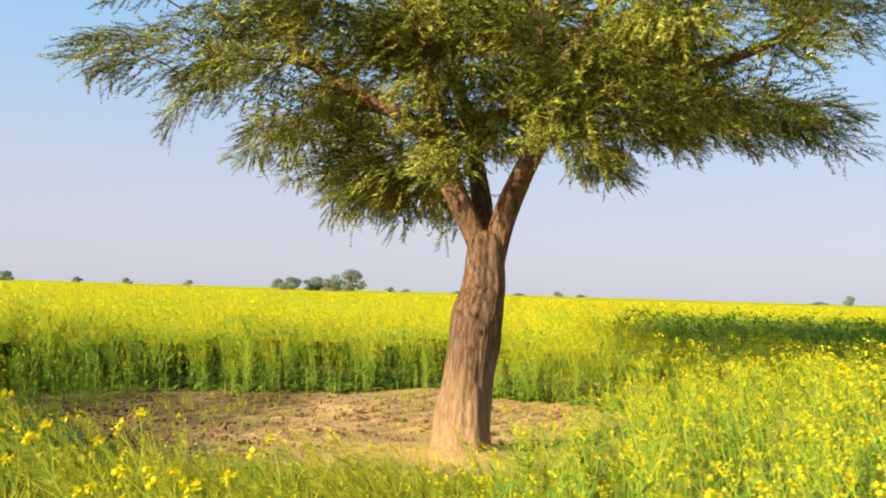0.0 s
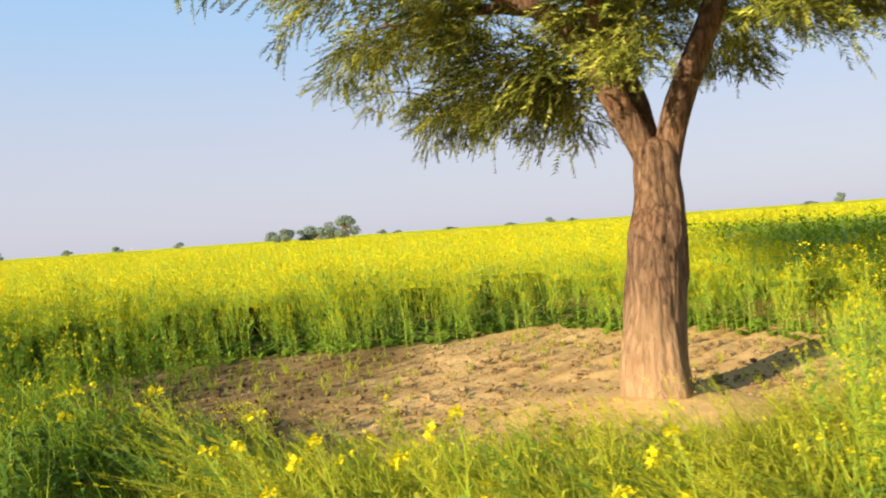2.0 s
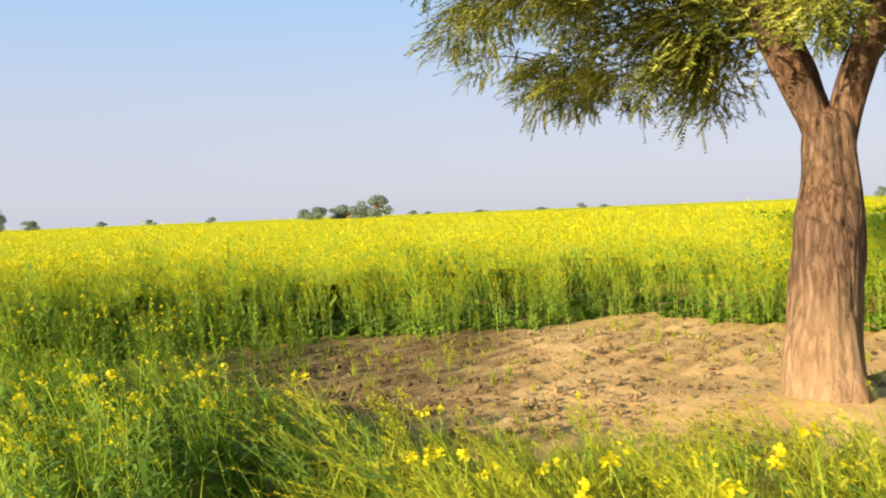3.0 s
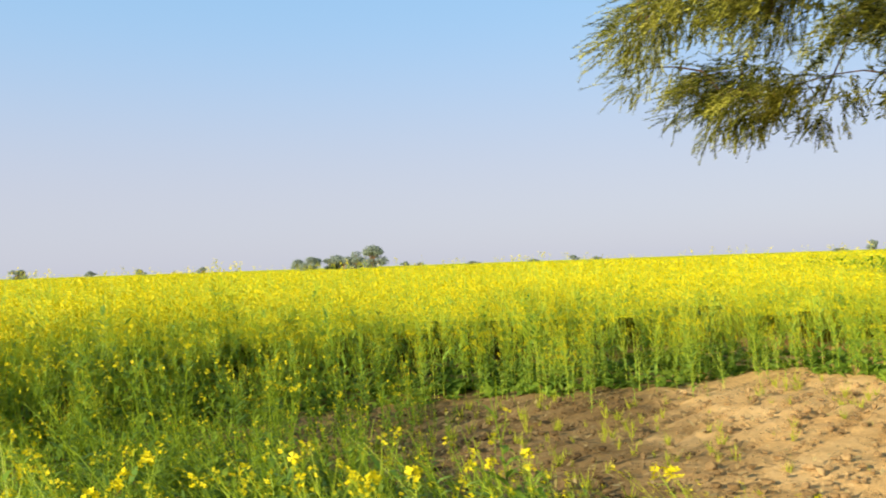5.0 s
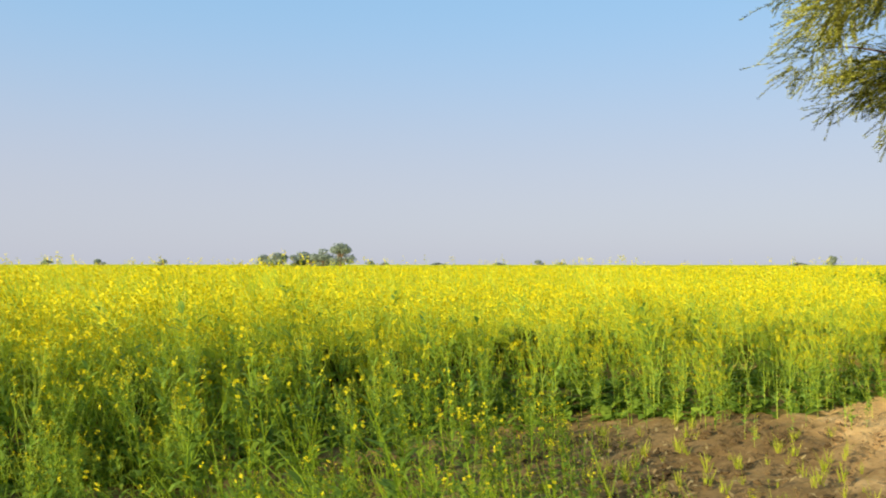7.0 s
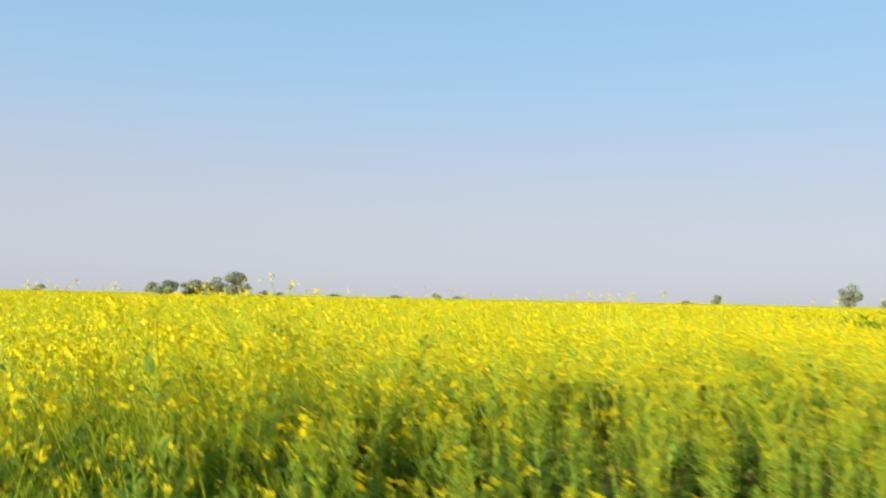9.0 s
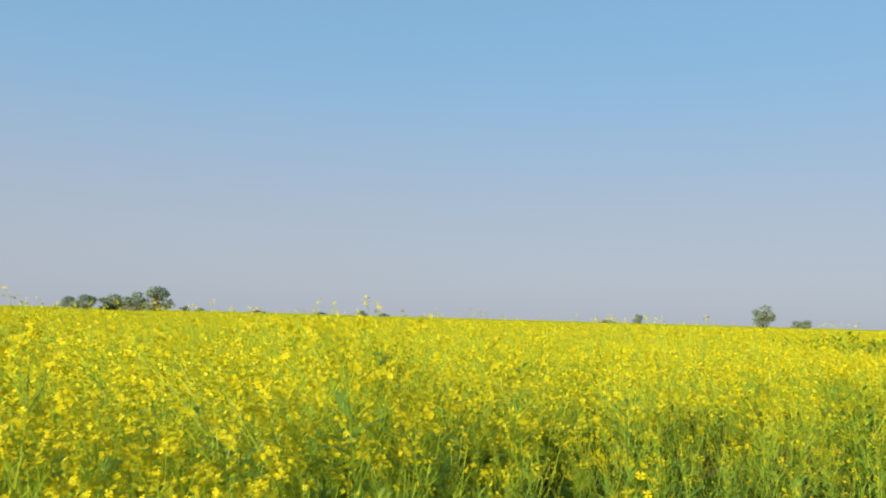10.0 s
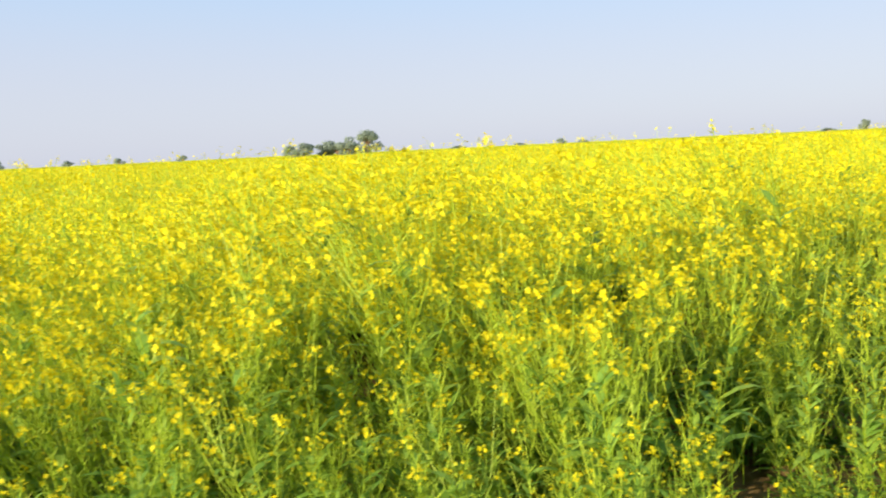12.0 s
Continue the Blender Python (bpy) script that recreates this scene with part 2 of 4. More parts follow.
CROP_TOP = crop_top_material()


# ---------------------------------------------------------------- mesh helpers
class Soup:
    """Triangles gathered from many small pieces."""

    def __init__(self):
        self.v, self.f, self.m, self.count = [], [], [], 0

    def add(self, v, f, m):
        v, f = np.asarray(v, float).reshape(-1, 3), np.asarray(f, int).reshape(-1, 3)
        self.v.append(v)
        self.f.append(f + self.count)
        self.m.append(np.full(len(f), m) if np.isscalar(m) else np.asarray(m))
        self.count += len(v)

    def arrays(self):
        return np.concatenate(self.v), np.concatenate(self.f), np.concatenate(self.m)

    def mesh(self, name, materials, smooth=False):
        v, f, m = self.arrays()
        me = bpy.data.meshes.new(name)
        me.vertices.add(len(v))
        me.vertices.foreach_set("co", v.astype(np.float32).ravel())
        me.loops.add(len(f) * 3)
        me.loops.foreach_set("vertex_index", f.astype(np.int32).ravel())
        me.polygons.add(len(f))
        me.polygons.foreach_set("loop_start", np.arange(0, len(f) * 3, 3, dtype=np.int32))
        me.polygons.foreach_set("material_index", m.astype(np.int32))
        me.polygons.foreach_set("use_smooth", np.full(len(f), smooth))
        for mat in materials:
            me.materials.append(mat)
        me.update(calc_edges=True)
        me.validate()
        return me


def part(name, soup, materials, parent, label="", smooth=False):
    ob = new(name, soup.mesh(name, materials, smooth))
    ob.parent = parent
    return tagged(ob, label)


def unit(v):
    v = np.asarray(v, float)
    return v / max(np.linalg.norm(v), 1e-9)


def frame_of(d):
    d = unit(d)
    a = unit(np.cross(d, (0.31, 0.22, 0.93) if abs(d[2]) < 0.9 else (1, 0, 0)))
    return a, np.cross(d, a)


def tube(soup, pts, radii, sides, mat):
    """A tapered tube along points, closed to a tip."""
    pts = np.asarray(pts, float)
    n = len(pts)
    v, f = [], []
    ang = np.arange(sides) * 2 * np.pi / sides
    for i in range(n):
        d = pts[min(i + 1, n - 1)] - pts[max(i - 1, 0)]
        a, b = frame_of(d)
        v.append(pts[i] + radii[i] * (np.cos(ang)[:, None] * a + np.sin(ang)[:, None] * b))
    for i in range(n - 1):
        for s in range(sides):
            p, q = i * sides + s, i * sides + (s + 1) % sides
            f += [(p, q, q + sides), (p, q + sides, p + sides)]
    soup.add(np.concatenate(v), f, mat)


def smooth_line(pts, n):
    """A smooth curve through points."""
    pts = np.asarray(pts, float)
    t = np.linspace(0, len(pts) - 1, n)
    i = np.clip(t.astype(int), 0, len(pts) - 2)
    u = (t - i)[:, None]
    p0, p1, p2, p3 = pts[np.maximum(i - 1, 0)], pts[i], pts[i + 1], pts[np.minimum(i + 2, len(pts) - 1)]
    return 0.5 * (2 * p1 + (p2 - p0) * u + (2 * p0 - 5 * p1 + 4 * p2 - p3) * u * u + (3 * p1 - p0 - 3 * p2 + p3) * u ** 3)


def blade(soup, base, way, length, width, mat, sag=0.2, folds=2):
    """A narrow leaf that arches over."""
    way = unit(way)
    side = unit(np.cross(way, (0, 0, 1)) + 1e-6)
    v, f = [], []
    for i in range(folds + 1):
        s = i / folds
        c = np.asarray(base) + way * length * s - np.array((0, 0, sag * length * s * s))
        w = width * 0.5 * (1 - abs(2 * s - 0.8) ** 1.7 * 0.75) if i < folds else 0
        if i < folds:
            v += [c - side * w, c + side * w]
        else:
            v.append(c)
    for i in range(folds - 1):
        k = 2 * i
        f += [(k, k + 1, k + 3), (k, k + 3, k + 2)]
    k = 2 * (folds - 1)
    f.append((k, k + 1, k + 2))
    soup.add(v, f, mat)


def blossom(soup, c, size, rng, mat, petals=4, fine=False):
    """A four-petalled flower."""
    n = unit(rng.normal(size=3) * 0.7 + (0, 0, 1.0))
    a, b = frame_of(n)
    turn = rng.uniform(0, 3)
    for k in range(petals):
        t = turn + k * 2 * np.pi / petals
        o = np.cos(t) * a + np.sin(t) * b
        s = np.cos(t + 1.57) * a + np.sin(t + 1.57) * b
        if fine:
            v = [c, c + size * (0.62 * o + 0.42 * s + 0.1 * n), c + size * (o + 0.18 * n), c + size * (0.62 * o - 0.42 * s + 0.1 * n)]
            soup.add(v, [(0, 1, 2), (0, 2, 3)], mat)
        else:
            soup.add([c, c + size * (0.9 * o + 0.5 * s + 0.1 * n), c + size * (0.9 * o - 0.5 * s + 0.14 * n)], [(0, 1, 2)], mat)


def many(soup, templates, kinds, place, size, turn, lean):
    """Lays copies of plant templates into one soup. lean: x and y drift of the top per metre of height."""
    for k, (v, f, m) in enumerate(templates):
        at = np.nonzero(kinds == k)[0]
        if not len(at):
            continue
        c, s = np.cos(turn[at])[:, None], np.sin(turn[at])[:, None]
        sc = size[at][:, None]
        x = (v[None, :, 0] * c - v[None, :, 1] * s) * sc
        y = (v[None, :, 0] * s + v[None, :, 1] * c) * sc
        z = v[None, :, 2] * sc
        bend = z * z / 1.1
        out = np.stack([x + lean[at, 0][:, None] * bend + place[at, 0][:, None], y + lean[at, 1][:, None] * bend + place[at, 1][:, None],
                        z * (1 - 0.3 * (lean[at] ** 2).sum(1)[:, None]) + place[at, 2][:, None]], -1)
        faces = f[None] + (np.arange(len(at)) * len(v))[:, None, None]
        soup.add(out.reshape(-1, 3), faces.reshape(-1, 3), np.tile(m, len(at)))


# ---------------------------------------------------------------- the plan
BACK_EDGE = [(-40, 2), (-16, 7.4), (-12, 8.0), (-9.5, 8.2), (-8.2, 8.5), (-7, 9.55), (-6.3, 10.3), (-5.5, 11.0), (-4.5, 11.6), (-3.5, 12.05), (-2.5, 12.2),
             (-1.5, 12.4), (-0.5, 13.0), (0.2, 13.6), (0.9, 12.4), (1.7, 12.0), (2.3, 11.4), (2.8, 10.5), (3.2, 9.0), (60, 9.0)]
NEAR_EDGE = [(-7, 9.6), (-6, 9.5), (-5, 8.95), (-4.2, 8.3), (-3.2, 7.85), (-2.2, 7.55), (-1.2, 7.35), (0.2, 7.35), (1.2, 7.4), (1.9, 8.3), (2.4, 9.4), (2.8, 10.5)]
RIGHT_EDGE = [(2.0, -0.6), (4.2, 0.2), (7.0, 1.3), (8.0, 1.9), (9.4, 2.5), (10.5, 2.9)]     # y, x: the crop on the near side of the tree


def along(table, x):
    xs, ys = np.array(table, float).T
    return np.interp(x, xs, ys)


def in_patch(x, y):
    """Bare soil round the tree."""
    return (x > -7) & (x < 2.8) & (y > along(NEAR_EDGE, x)) & (y < along(BACK_EDGE, x))


GAPS = [(-7.25, 10.1, 0.17), (-6.75, 10.6, 0.2), (-5.25, 11.3, 0.28), (-3.9, 12.0, 0.28), (-2.1, 12.5, 0.22), (-7.9, 9.5, 0.32), (-6.1, 10.8, 0.22), (-4.6, 11.8, 0.18), (-0.7, 13.1, 0.2)]     # x, y, size


def in_gap(x, y):
    """Places at the edge where the crop has thinned out and its dark inside shows: 1 in the middle, fading outwards."""
    out = np.zeros(np.shape(x))
    for gx, gy, r in GAPS:
        out = np.maximum(out, 1.45 - np.sqrt(((x - gx) / r) ** 2 + ((y - gy) / (1.9 * r)) ** 2))
    return np.clip(out, 0, 0.86)


def into_crop(x, y):
    """Metres behind the ragged edge of the crop."""
    wave = np.array([0.55 * noise.noise((p * 0.9, 0.0, 3)) + 0.4 * noise.noise((p * 2.4, 0.0, 5)) for p in x])
    return y - along(BACK_EDGE, x) - (0.1 + wave) * np.clip((x + 8.6) / 1.4, 0.15, 1)


def crop_height(deep):
    """The crop stands low at its edge and rises into the field."""
    return 0.54 + 0.63 * (1 - np.exp(-np.maximum(deep, 0) / 1.3))


def flowerless(x, y):
    """The strip of crop behind the tree drawn dark green, almost without blossom: 0 to 1."""
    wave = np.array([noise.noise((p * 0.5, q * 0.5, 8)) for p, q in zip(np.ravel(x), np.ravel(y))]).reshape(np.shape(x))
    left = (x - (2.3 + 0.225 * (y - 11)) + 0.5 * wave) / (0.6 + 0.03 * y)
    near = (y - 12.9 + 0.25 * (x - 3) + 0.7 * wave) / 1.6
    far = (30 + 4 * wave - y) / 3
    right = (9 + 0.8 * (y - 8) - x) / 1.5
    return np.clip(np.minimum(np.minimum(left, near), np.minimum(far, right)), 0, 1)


def walk_side(x, y):
    """Metres to the right of, and ahead of, the line that the camera walks along."""
    return (x - 0.25) * 0.64 + (y + 0.1) * 0.77


def furrow(x, y):
    """Old plough furrows across the bare soil: -1 in the groove, 1 on the ridge."""
    return math.sin((x * 0.78 - y * 0.626) * 19.0 + 1.6 * noise.noise((x, y, 9)))


# ---------------------------------------------------------------- ground: one sheet to the horizon
def ground_sheet():
    def lines(a, b, step, far):
        mid = np.arange(a, b + step / 2, step)
        out = np.geomspace(1, far, 26)
        return np.concatenate([(a - out)[::-1], mid, b + out])

    xs, ys = lines(-9, 4, 0.06, 2500), lines(6.6, 14, 0.06, 2500)
    gx, gy = np.meshgrid(xs, ys)
    z = np.zeros_like(gx)
    near = (gx > -9.1) & (gx < 4.1) & (gy > 6.5) & (gy < 14.1)
    for j, i in zip(*np.nonzero(near)):
        x, y = gx[j, i], gy[j, i]
        z[j, i] = 0.05 * noise.noise((x * 0.7, y * 0.7, 0)) + 0.018 * noise.noise((x * 2.6, y * 2.6, 3)) + 0.012 * noise.noise((x * 6, y * 6, 7)) + 0.012 * noise.noise((x * 13, y * 13, 5))
        z[j, i] += (0.006 * furrow(x, y) - 0.06 * max(0.0, -furrow(x, y)) ** 6) * max(0.0, min(1.0, (y - 9.0) * 0.9)) * (0.75 + 0.8 * noise.noise((x * 1.5, y * 1.5, 2)))
        z[j, i] *= max(0.0, min(1.0, (x + 9.0) * 0.7, (4.0 - x) * 0.7, (y - 6.6) * 1.5, (14.0 - y) * 0.7))
        z[j, i] += 0.10 * math.exp(-((x - 0.40) ** 2 + (y - 8.05) ** 2) / 0.5)
    h, w = gx.shape
    v = np.stack([gx, gy, z], -1).reshape(-1, 3)
    a = (np.arange(h - 1)[:, None] * w + np.arange(w - 1)).ravel()
    f = np.concatenate([np.stack([a, a + 1, a + w + 1], -1), np.stack([a, a + w + 1, a + w], -1)])
    s = Soup()
    s.add(v, f, 0)
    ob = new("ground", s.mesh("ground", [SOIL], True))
    return tagged(ob, "dry sandy field soil with low ridges and crumbs", "ground", kind="structure")


ground_sheet()


def clods():
    rng = np.random.default_rng(5)
    s = Soup()
    bm = bmesh.new()
    bmesh.ops.create_icosphere(bm, subdivisions=1, radius=1)
    bv, bf = np.array([v.co[:] for v in bm.verts]), np.array([[v.index for v in f.verts] for f in bm.faces])
    bm.free()
    n = 0
    while n < 3600:
        x, y = rng.uniform(-7, 2.8), rng.uniform(7.3, 13.6)
        if not in_patch(x, y) or math.hypot(x - 0.40, y - 8.05) < 0.45:
            continue
        if y > 9.2 and furrow(x, y) > -0.3 and rng.random() < 0.75:
            continue
        r = 0.007 + 0.030 * rng.random() ** 4
        v = bv * (1 + rng.uniform(-0.5, 0.4, (len(bv), 1))) * r * rng.uniform(0.7, 1.3, 3) * (1, 1, 0.65)
        s.add(v + (x, y, 0.02 + 0.05 * noise.noise((x * 0.7, y * 0.7, 0)) + r * 0.2), bf, 0)
        n += 1
    tagged(new("soil_clods", s.mesh("soil_clods", [CLOD])), "small dry clods of earth scattered over the bare soil", "soil clods", kind="stuff")


clods()


# ---------------------------------------------------------------- mustard
def mustard(rng, height, branches, flowers, leaves, sides=3, petal=0.0130, soups=None, bloom=1.0, pods=0.7, low=0.22, thin=1.0, from_height=0.62):
    """A flowering mustard plant: ribbed stem, upright side shoots, each with a head of blossom over young pods; lance leaves below."""
    stem, leaf, head = soups or (Soup(),) * 3
    bend = rng.normal(0, 0.05, 2)
    pts = [(bend[0] * s * s * height, bend[1] * s * s * height, height * s) for s in np.linspace(0, 1, 5)]
    tube(stem, pts, np.linspace(0.0055, 0.0016, 5) * height * thin, sides, 0)
    tips = [(np.array(pts[-1]), np.array((bend[0], bend[1], 1.0)))]
    for b in range(branches):
        s = rng.uniform(0.22, 0.88)
        base = np.array((bend[0] * s * s * height, bend[1] * s * s * height, height * s))
        a = b * 2.4 + rng.uniform(-0.5, 0.5)
        out = np.array((np.cos(a), np.sin(a), 0))
        top = base[2] + (height - base[2]) * rng.uniform(low, 1.02) + 0.03
        rise = max(top - base[2], 0.08)
        end = base + out * rise * rng.uniform(0.28, 0.55) + (0, 0, rise)
        mid = (base + end) / 2 + out * rise * 0.07
        tube(stem, [base, mid, end], [0.0028 * height * thin, 0.0020 * height * thin, 0.0011 * height], sides, 0)
        tips.append((end, unit(end - mid)))
    for end, way in tips:
        k = max(3, int(flowers * rng.uniform(0.6, 1.3)))
        for i in range(k if rng.random() < bloom else 0):
            t = i / k
            r = 0.010 + 0.014 * t
            a = i * 2.4
            c = end - way * (0.05 * t - 0.012) + np.array((np.cos(a) * r, np.sin(a) * r, rng.uniform(-0.004, 0.004)))
            if rng.random() < min(1.0, max(0.06, (end[2] / height - from_height) / 0.28)):
                blossom(head, c, petal * rng.uniform(0.75, 1.2), rng, 2)
            else:
                blossom(stem, c, petal * rng.uniform(0.5, 0.9), rng, 0, 2)
        for i in range(3 + int(flowers * pods)):
            a = rng.uniform(0, 6.3)
            c = end - way * rng.uniform(0.05, 0.26)
            o = np.array((np.cos(a), np.sin(a), 0.9))
            e = c + unit(o) * rng.uniform(0.035, 0.07)
            stem.add([c, c + (-0.003 * np.sin(a), 0.003 * np.cos(a), 0.002), e], [(0, 1, 2)], 0)
    for i in range(leaves):
        s = rng.uniform(0.12, 0.85)
        a = i * 2.4 + rng.uniform(-0.5, 0.5)
        base = (bend[0] * s * s * height, bend[1] * s * s * height, height * s)
        ln = (0.24 - 0.14 * s) * rng.uniform(0.7, 1.3)
        blade(leaf, base, (np.cos(a), np.sin(a), rng.uniform(0.5, 1.3)), ln, ln * rng.uniform(0.13, 0.25), 1, rng.uniform(0.2, 0.7), 3)
    return stem


def light_plant(rng, height, heads, bits, leaves, fleck, broad=1.0):
    """The same plant with fewer faces, for the depth of the crop."""
    s = Soup()
    w = 0.0045
    s.add([(-w, 0, 0), (w, 0, 0), (0, 0, height)], [(0, 1, 2)], 0)
    for h in range(heads):
        a = rng.uniform(0, 6.3)
        z0 = height * rng.uniform(0.35, 0.8)
        top = np.array((np.cos(a), np.sin(a), 0)) * rng.uniform(0.04, 0.2) + (0, 0, height * rng.uniform(0.62, 1.02))
        side = np.array((-np.sin(a), np.cos(a), 0)) * 0.003
        s.add([(0, 0, z0) - side, (0, 0, z0) + side, top], [(0, 1, 2)], 0)
        for i in range(bits):
            c = top + rng.normal(0, 1, 3) * (0.016, 0.016, 0.022)
            n = unit(rng.normal(size=3) * (0.8 if fleck < 0.02 else 0.45) + (0, 0, 0.8))
            p, q = frame_of(n)
            z = fleck * rng.uniform(0.7, 1.3)
            opened = rng.random() < min(1.0, max(0.1, (top[2] / height - 0.62) / 0.25))
            z *= 1 if opened else 0.75
            s.add([c - p * z, c + q * z * 0.8, c + p * z, c - q * z * 0.8], [(0, 1, 2), (0, 2, 3)], 2 if opened else 0)
    for i in range(leaves):
        a = rng.uniform(0, 6.3)
        z0 = height * rng.uniform(0.08, 0.78 if bits else 0.95)
        ln = rng.uniform(0.07, 0.17) * broad
        blade(s, (0, 0, z0), (np.cos(a), np.sin(a), rng.uniform(0.6, 1.4)), ln, ln * 0.24, 1, 0.4, 2)
    return s


def field():
    rng = np.random.default_rng(11)
    mats = [STEM, LEAF, PETAL]
    fine = [mustard(rng, 1.0, rng.integers(14, 19), 8, 18, petal=0.0100, pods=0.7, thin=0.75, from_height=0.34).arrays() for _ in range(10)]
    small = [mustard(rng, 1.0, rng.integers(15, 20), 8, 18, petal=0.0100, pods=0.6, low=0.35, thin=0.7).arrays() for _ in range(8)]
    beside = [mustard(rng, 1.0, rng.integers(8, 12), 7, 24, petal=0.0098, pods=0.8, bloom=0.75, thin=0.75).arrays() for _ in range(8)]
    lush = [mustard(rng, 1.0, rng.integers(10, 15), 6, 34, pods=1.2, bloom=0.4, petal=0.0100, thin=0.7).arrays() for _ in range(6)]
    green = [mustard(rng, 1.0, rng.integers(3, 6), 5, 22, pods=1.5).arrays() for _ in range(6)]
    mid = [light_plant(rng, 1.0, 8, 5, 5, 0.0125).arrays() for _ in range(10)]
    far = [light_plant(rng, 1.0, 4, 4, 1, 0.022).arrays() for _ in range(10)]
    tops = [light_plant(rng, 1.0, 3, 2, 0, 0.05).arrays() for _ in range(8)]
    bare_fine = [mustard(rng, 1.0, rng.integers(4, 7), 0, 26, bloom=0.12).arrays() for _ in range(6)]
    bare = [light_plant(rng, 1.0, 5, 0, 20, 0.0).arrays() for _ in range(8)]
    bare_far = [light_plant(rng, 1.0, 3, 0, 9, 0.0, 1.8).arrays() for _ in range(8)]

    def scatter(x0, x1, y0, y1, per):
        n = int((x1 - x0) * (y1 - y0) * per)
        return rng.uniform(x0, x1, n), rng.uniform(y0, y1, n)

    def lay(name, label, templates, x, y, size, drift=(-0.10, 0.02), mats=mats):
        stands = rng.random(len(x)) >= in_gap(x, y)
        x, y, size = x[stands], y[stands], size[stands]
        n = len(x)
        if not n:
            return
        s = Soup()
        size = size + (rng.random(n) < 0.035) * rng.uniform(0.02, 0.06, n) * (size > 0.9)
        lean = np.stack([rng.normal(drift[0], 0.09, n), rng.normal(drift[1], 0.08, n)], -1)
        many(s, templates, rng.integers(0, len(templates), n), np.stack([x, y, np.full(n, -0.01)], -1), size, rng.uniform(0, 6.3, n), lean)
        tagged(new(name, s.mesh(name, mats)), label, "mustard crop", kind="stuff")

    PLAIN_GREEN = [GREEN, GREEN, PETAL]

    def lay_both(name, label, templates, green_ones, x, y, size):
        bare_here = rng.random(len(x)) < flowerless(x, y) * 0.97
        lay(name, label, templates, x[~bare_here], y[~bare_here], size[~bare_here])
        lay("mustard_crop_flowerless", "dark green mustard crop almost without blossom, behind the tree", green_ones, x[bare_here], y[bare_here], size[bare_here] * 1.04, mats=PLAIN_GREEN)

    def seen(x, y):
        """The wedge of the plot that lies before the walk."""
        return (x > -10.5 - 0.62 * (y - 6)) & (x < 3 + 0.80 * y)

    def clumped(x, y, cut):
        v = np.array([noise.noise((a * 1.7, b * 1.7, 4)) for a, b in zip(x, y)])
        return v > cut

    # the edge of the crop behind the bare soil
    x, y = scatter(-12, 3.3, 7.5, 16, 21)
    deep = into_crop(x, y) + rng.normal(0, 0.12, len(x))
    ok = (deep > 0) & (deep < np.where((x < -5.5) & (x > -11.5), 3.0, 1.9)) & (clumped(x, y, np.where(x < -7.5, -0.3, -0.02)) | (deep > 0.8) | (rng.random(len(x)) < deep * 0.8))
    x, y, deep = x[ok], y[ok], deep[ok]
    size = crop_height(deep) * rng.normal(1.0, 0.09, len(x)).clip(0.8, 1.15) * (1 + 0.42 * np.array([noise.noise((a * 1.9, b * 1.9, 12)) for a, b in zip(x, y)]))
    leafy_end = (x > -10.5) & (x < -4.4) & (deep < 1.1) & (rng.random(len(x)) < np.where(x > -7.7, 0.65, 0.8))
    here = ~leafy_end & (x > -6.3)
    lay("mustard_crop_edge", "flowering mustard plants standing along the bare soil", fine, x[here], y[here], size[here])
    here = ~leafy_end & (x <= -6.3)
    lay("mustard_crop_edge", "tall flowering mustard along the edge of the field", small, x[here], y[here], size[here] * 1.04)
    SHADY = [GREEN, SHADE_LEAF, PETAL]
    here = leafy_end & (x > -7.9)
    lay("mustard_crop_leafy_edge", "green leafy mustard plants with few blossoms at the edge of the crop", lush, x[here], y[here], size[here])
    here = leafy_end & (x <= -7.9)
    lay("mustard_crop_leafy_edge", "pale leafy mustard plants with few blossoms at the edge of the crop", lush, x[here], y[here], size[here] * 1.05)
    x, y = scatter(-12.5, -6.4, 7.5, 12.5, 40)
    deep = into_crop(x, y) + rng.normal(0, 0.15, len(x))
    ok = (deep > -0.25) & (deep < 1.8)
    lay("mustard_leafy_shoots", "pale leafy mustard shoots filling the edge of the crop", lush, x[ok], y[ok], crop_height(deep[ok]) * rng.uniform(0.6, 1.0, ok.sum()))
    # leafy low growth at its foot
    x, y = scatter(-12, 3.3, 7.5, 14.5, 13)
    deep = into_crop(x, y) + rng.normal(0, 0.18, len(x))
    ok = (deep < 0.8) & (rng.random(len(x)) < np.exp(np.minimum(deep + 0.1, 0) * 3.2)) & (deep > -1.6)
    x, y, deep = x[ok], y[ok], deep[ok]
    size = rng.uniform(0.25, 0.72, len(x)) * np.clip(1 + deep * 0.7, 0.3, 1)
    here = (x > -7.9) & (x < -4.0 + rng.normal(0, 0.3, len(x)))
    lay("mustard_undergrowth", "low leafy green mustard shoots at the foot of the crop", green, x[~here], y[~here], size[~here])
    lay("mustard_undergrowth", "low dark green mustard shoots at the foot of the crop", green, x[here], y[here], size[here], mats=SHADY)
    # leafy plants that have crept over the end of the bare soil
    x, y = scatter(-7.2, -2.8, 8, 12.4, 32)
    ok = in_patch(x, y) & (rng.random(len(x)) < np.clip((-3.35 - x + 0.12 * (y - 10)) / 1.0, 0, 1))
    lay("mustard_creeping_edge", "low leafy mustard and weeds over the end of the bare soil", green, x[ok], y[ok], rng.uniform(0.22, 0.6, ok.sum()) * np.clip(0.45 + (-3.6 - x[ok]) * 0.55, 0.35, 1.85), mats=SHADY)
    # broad basal leaves that close the ground between the stems
    rosette = []
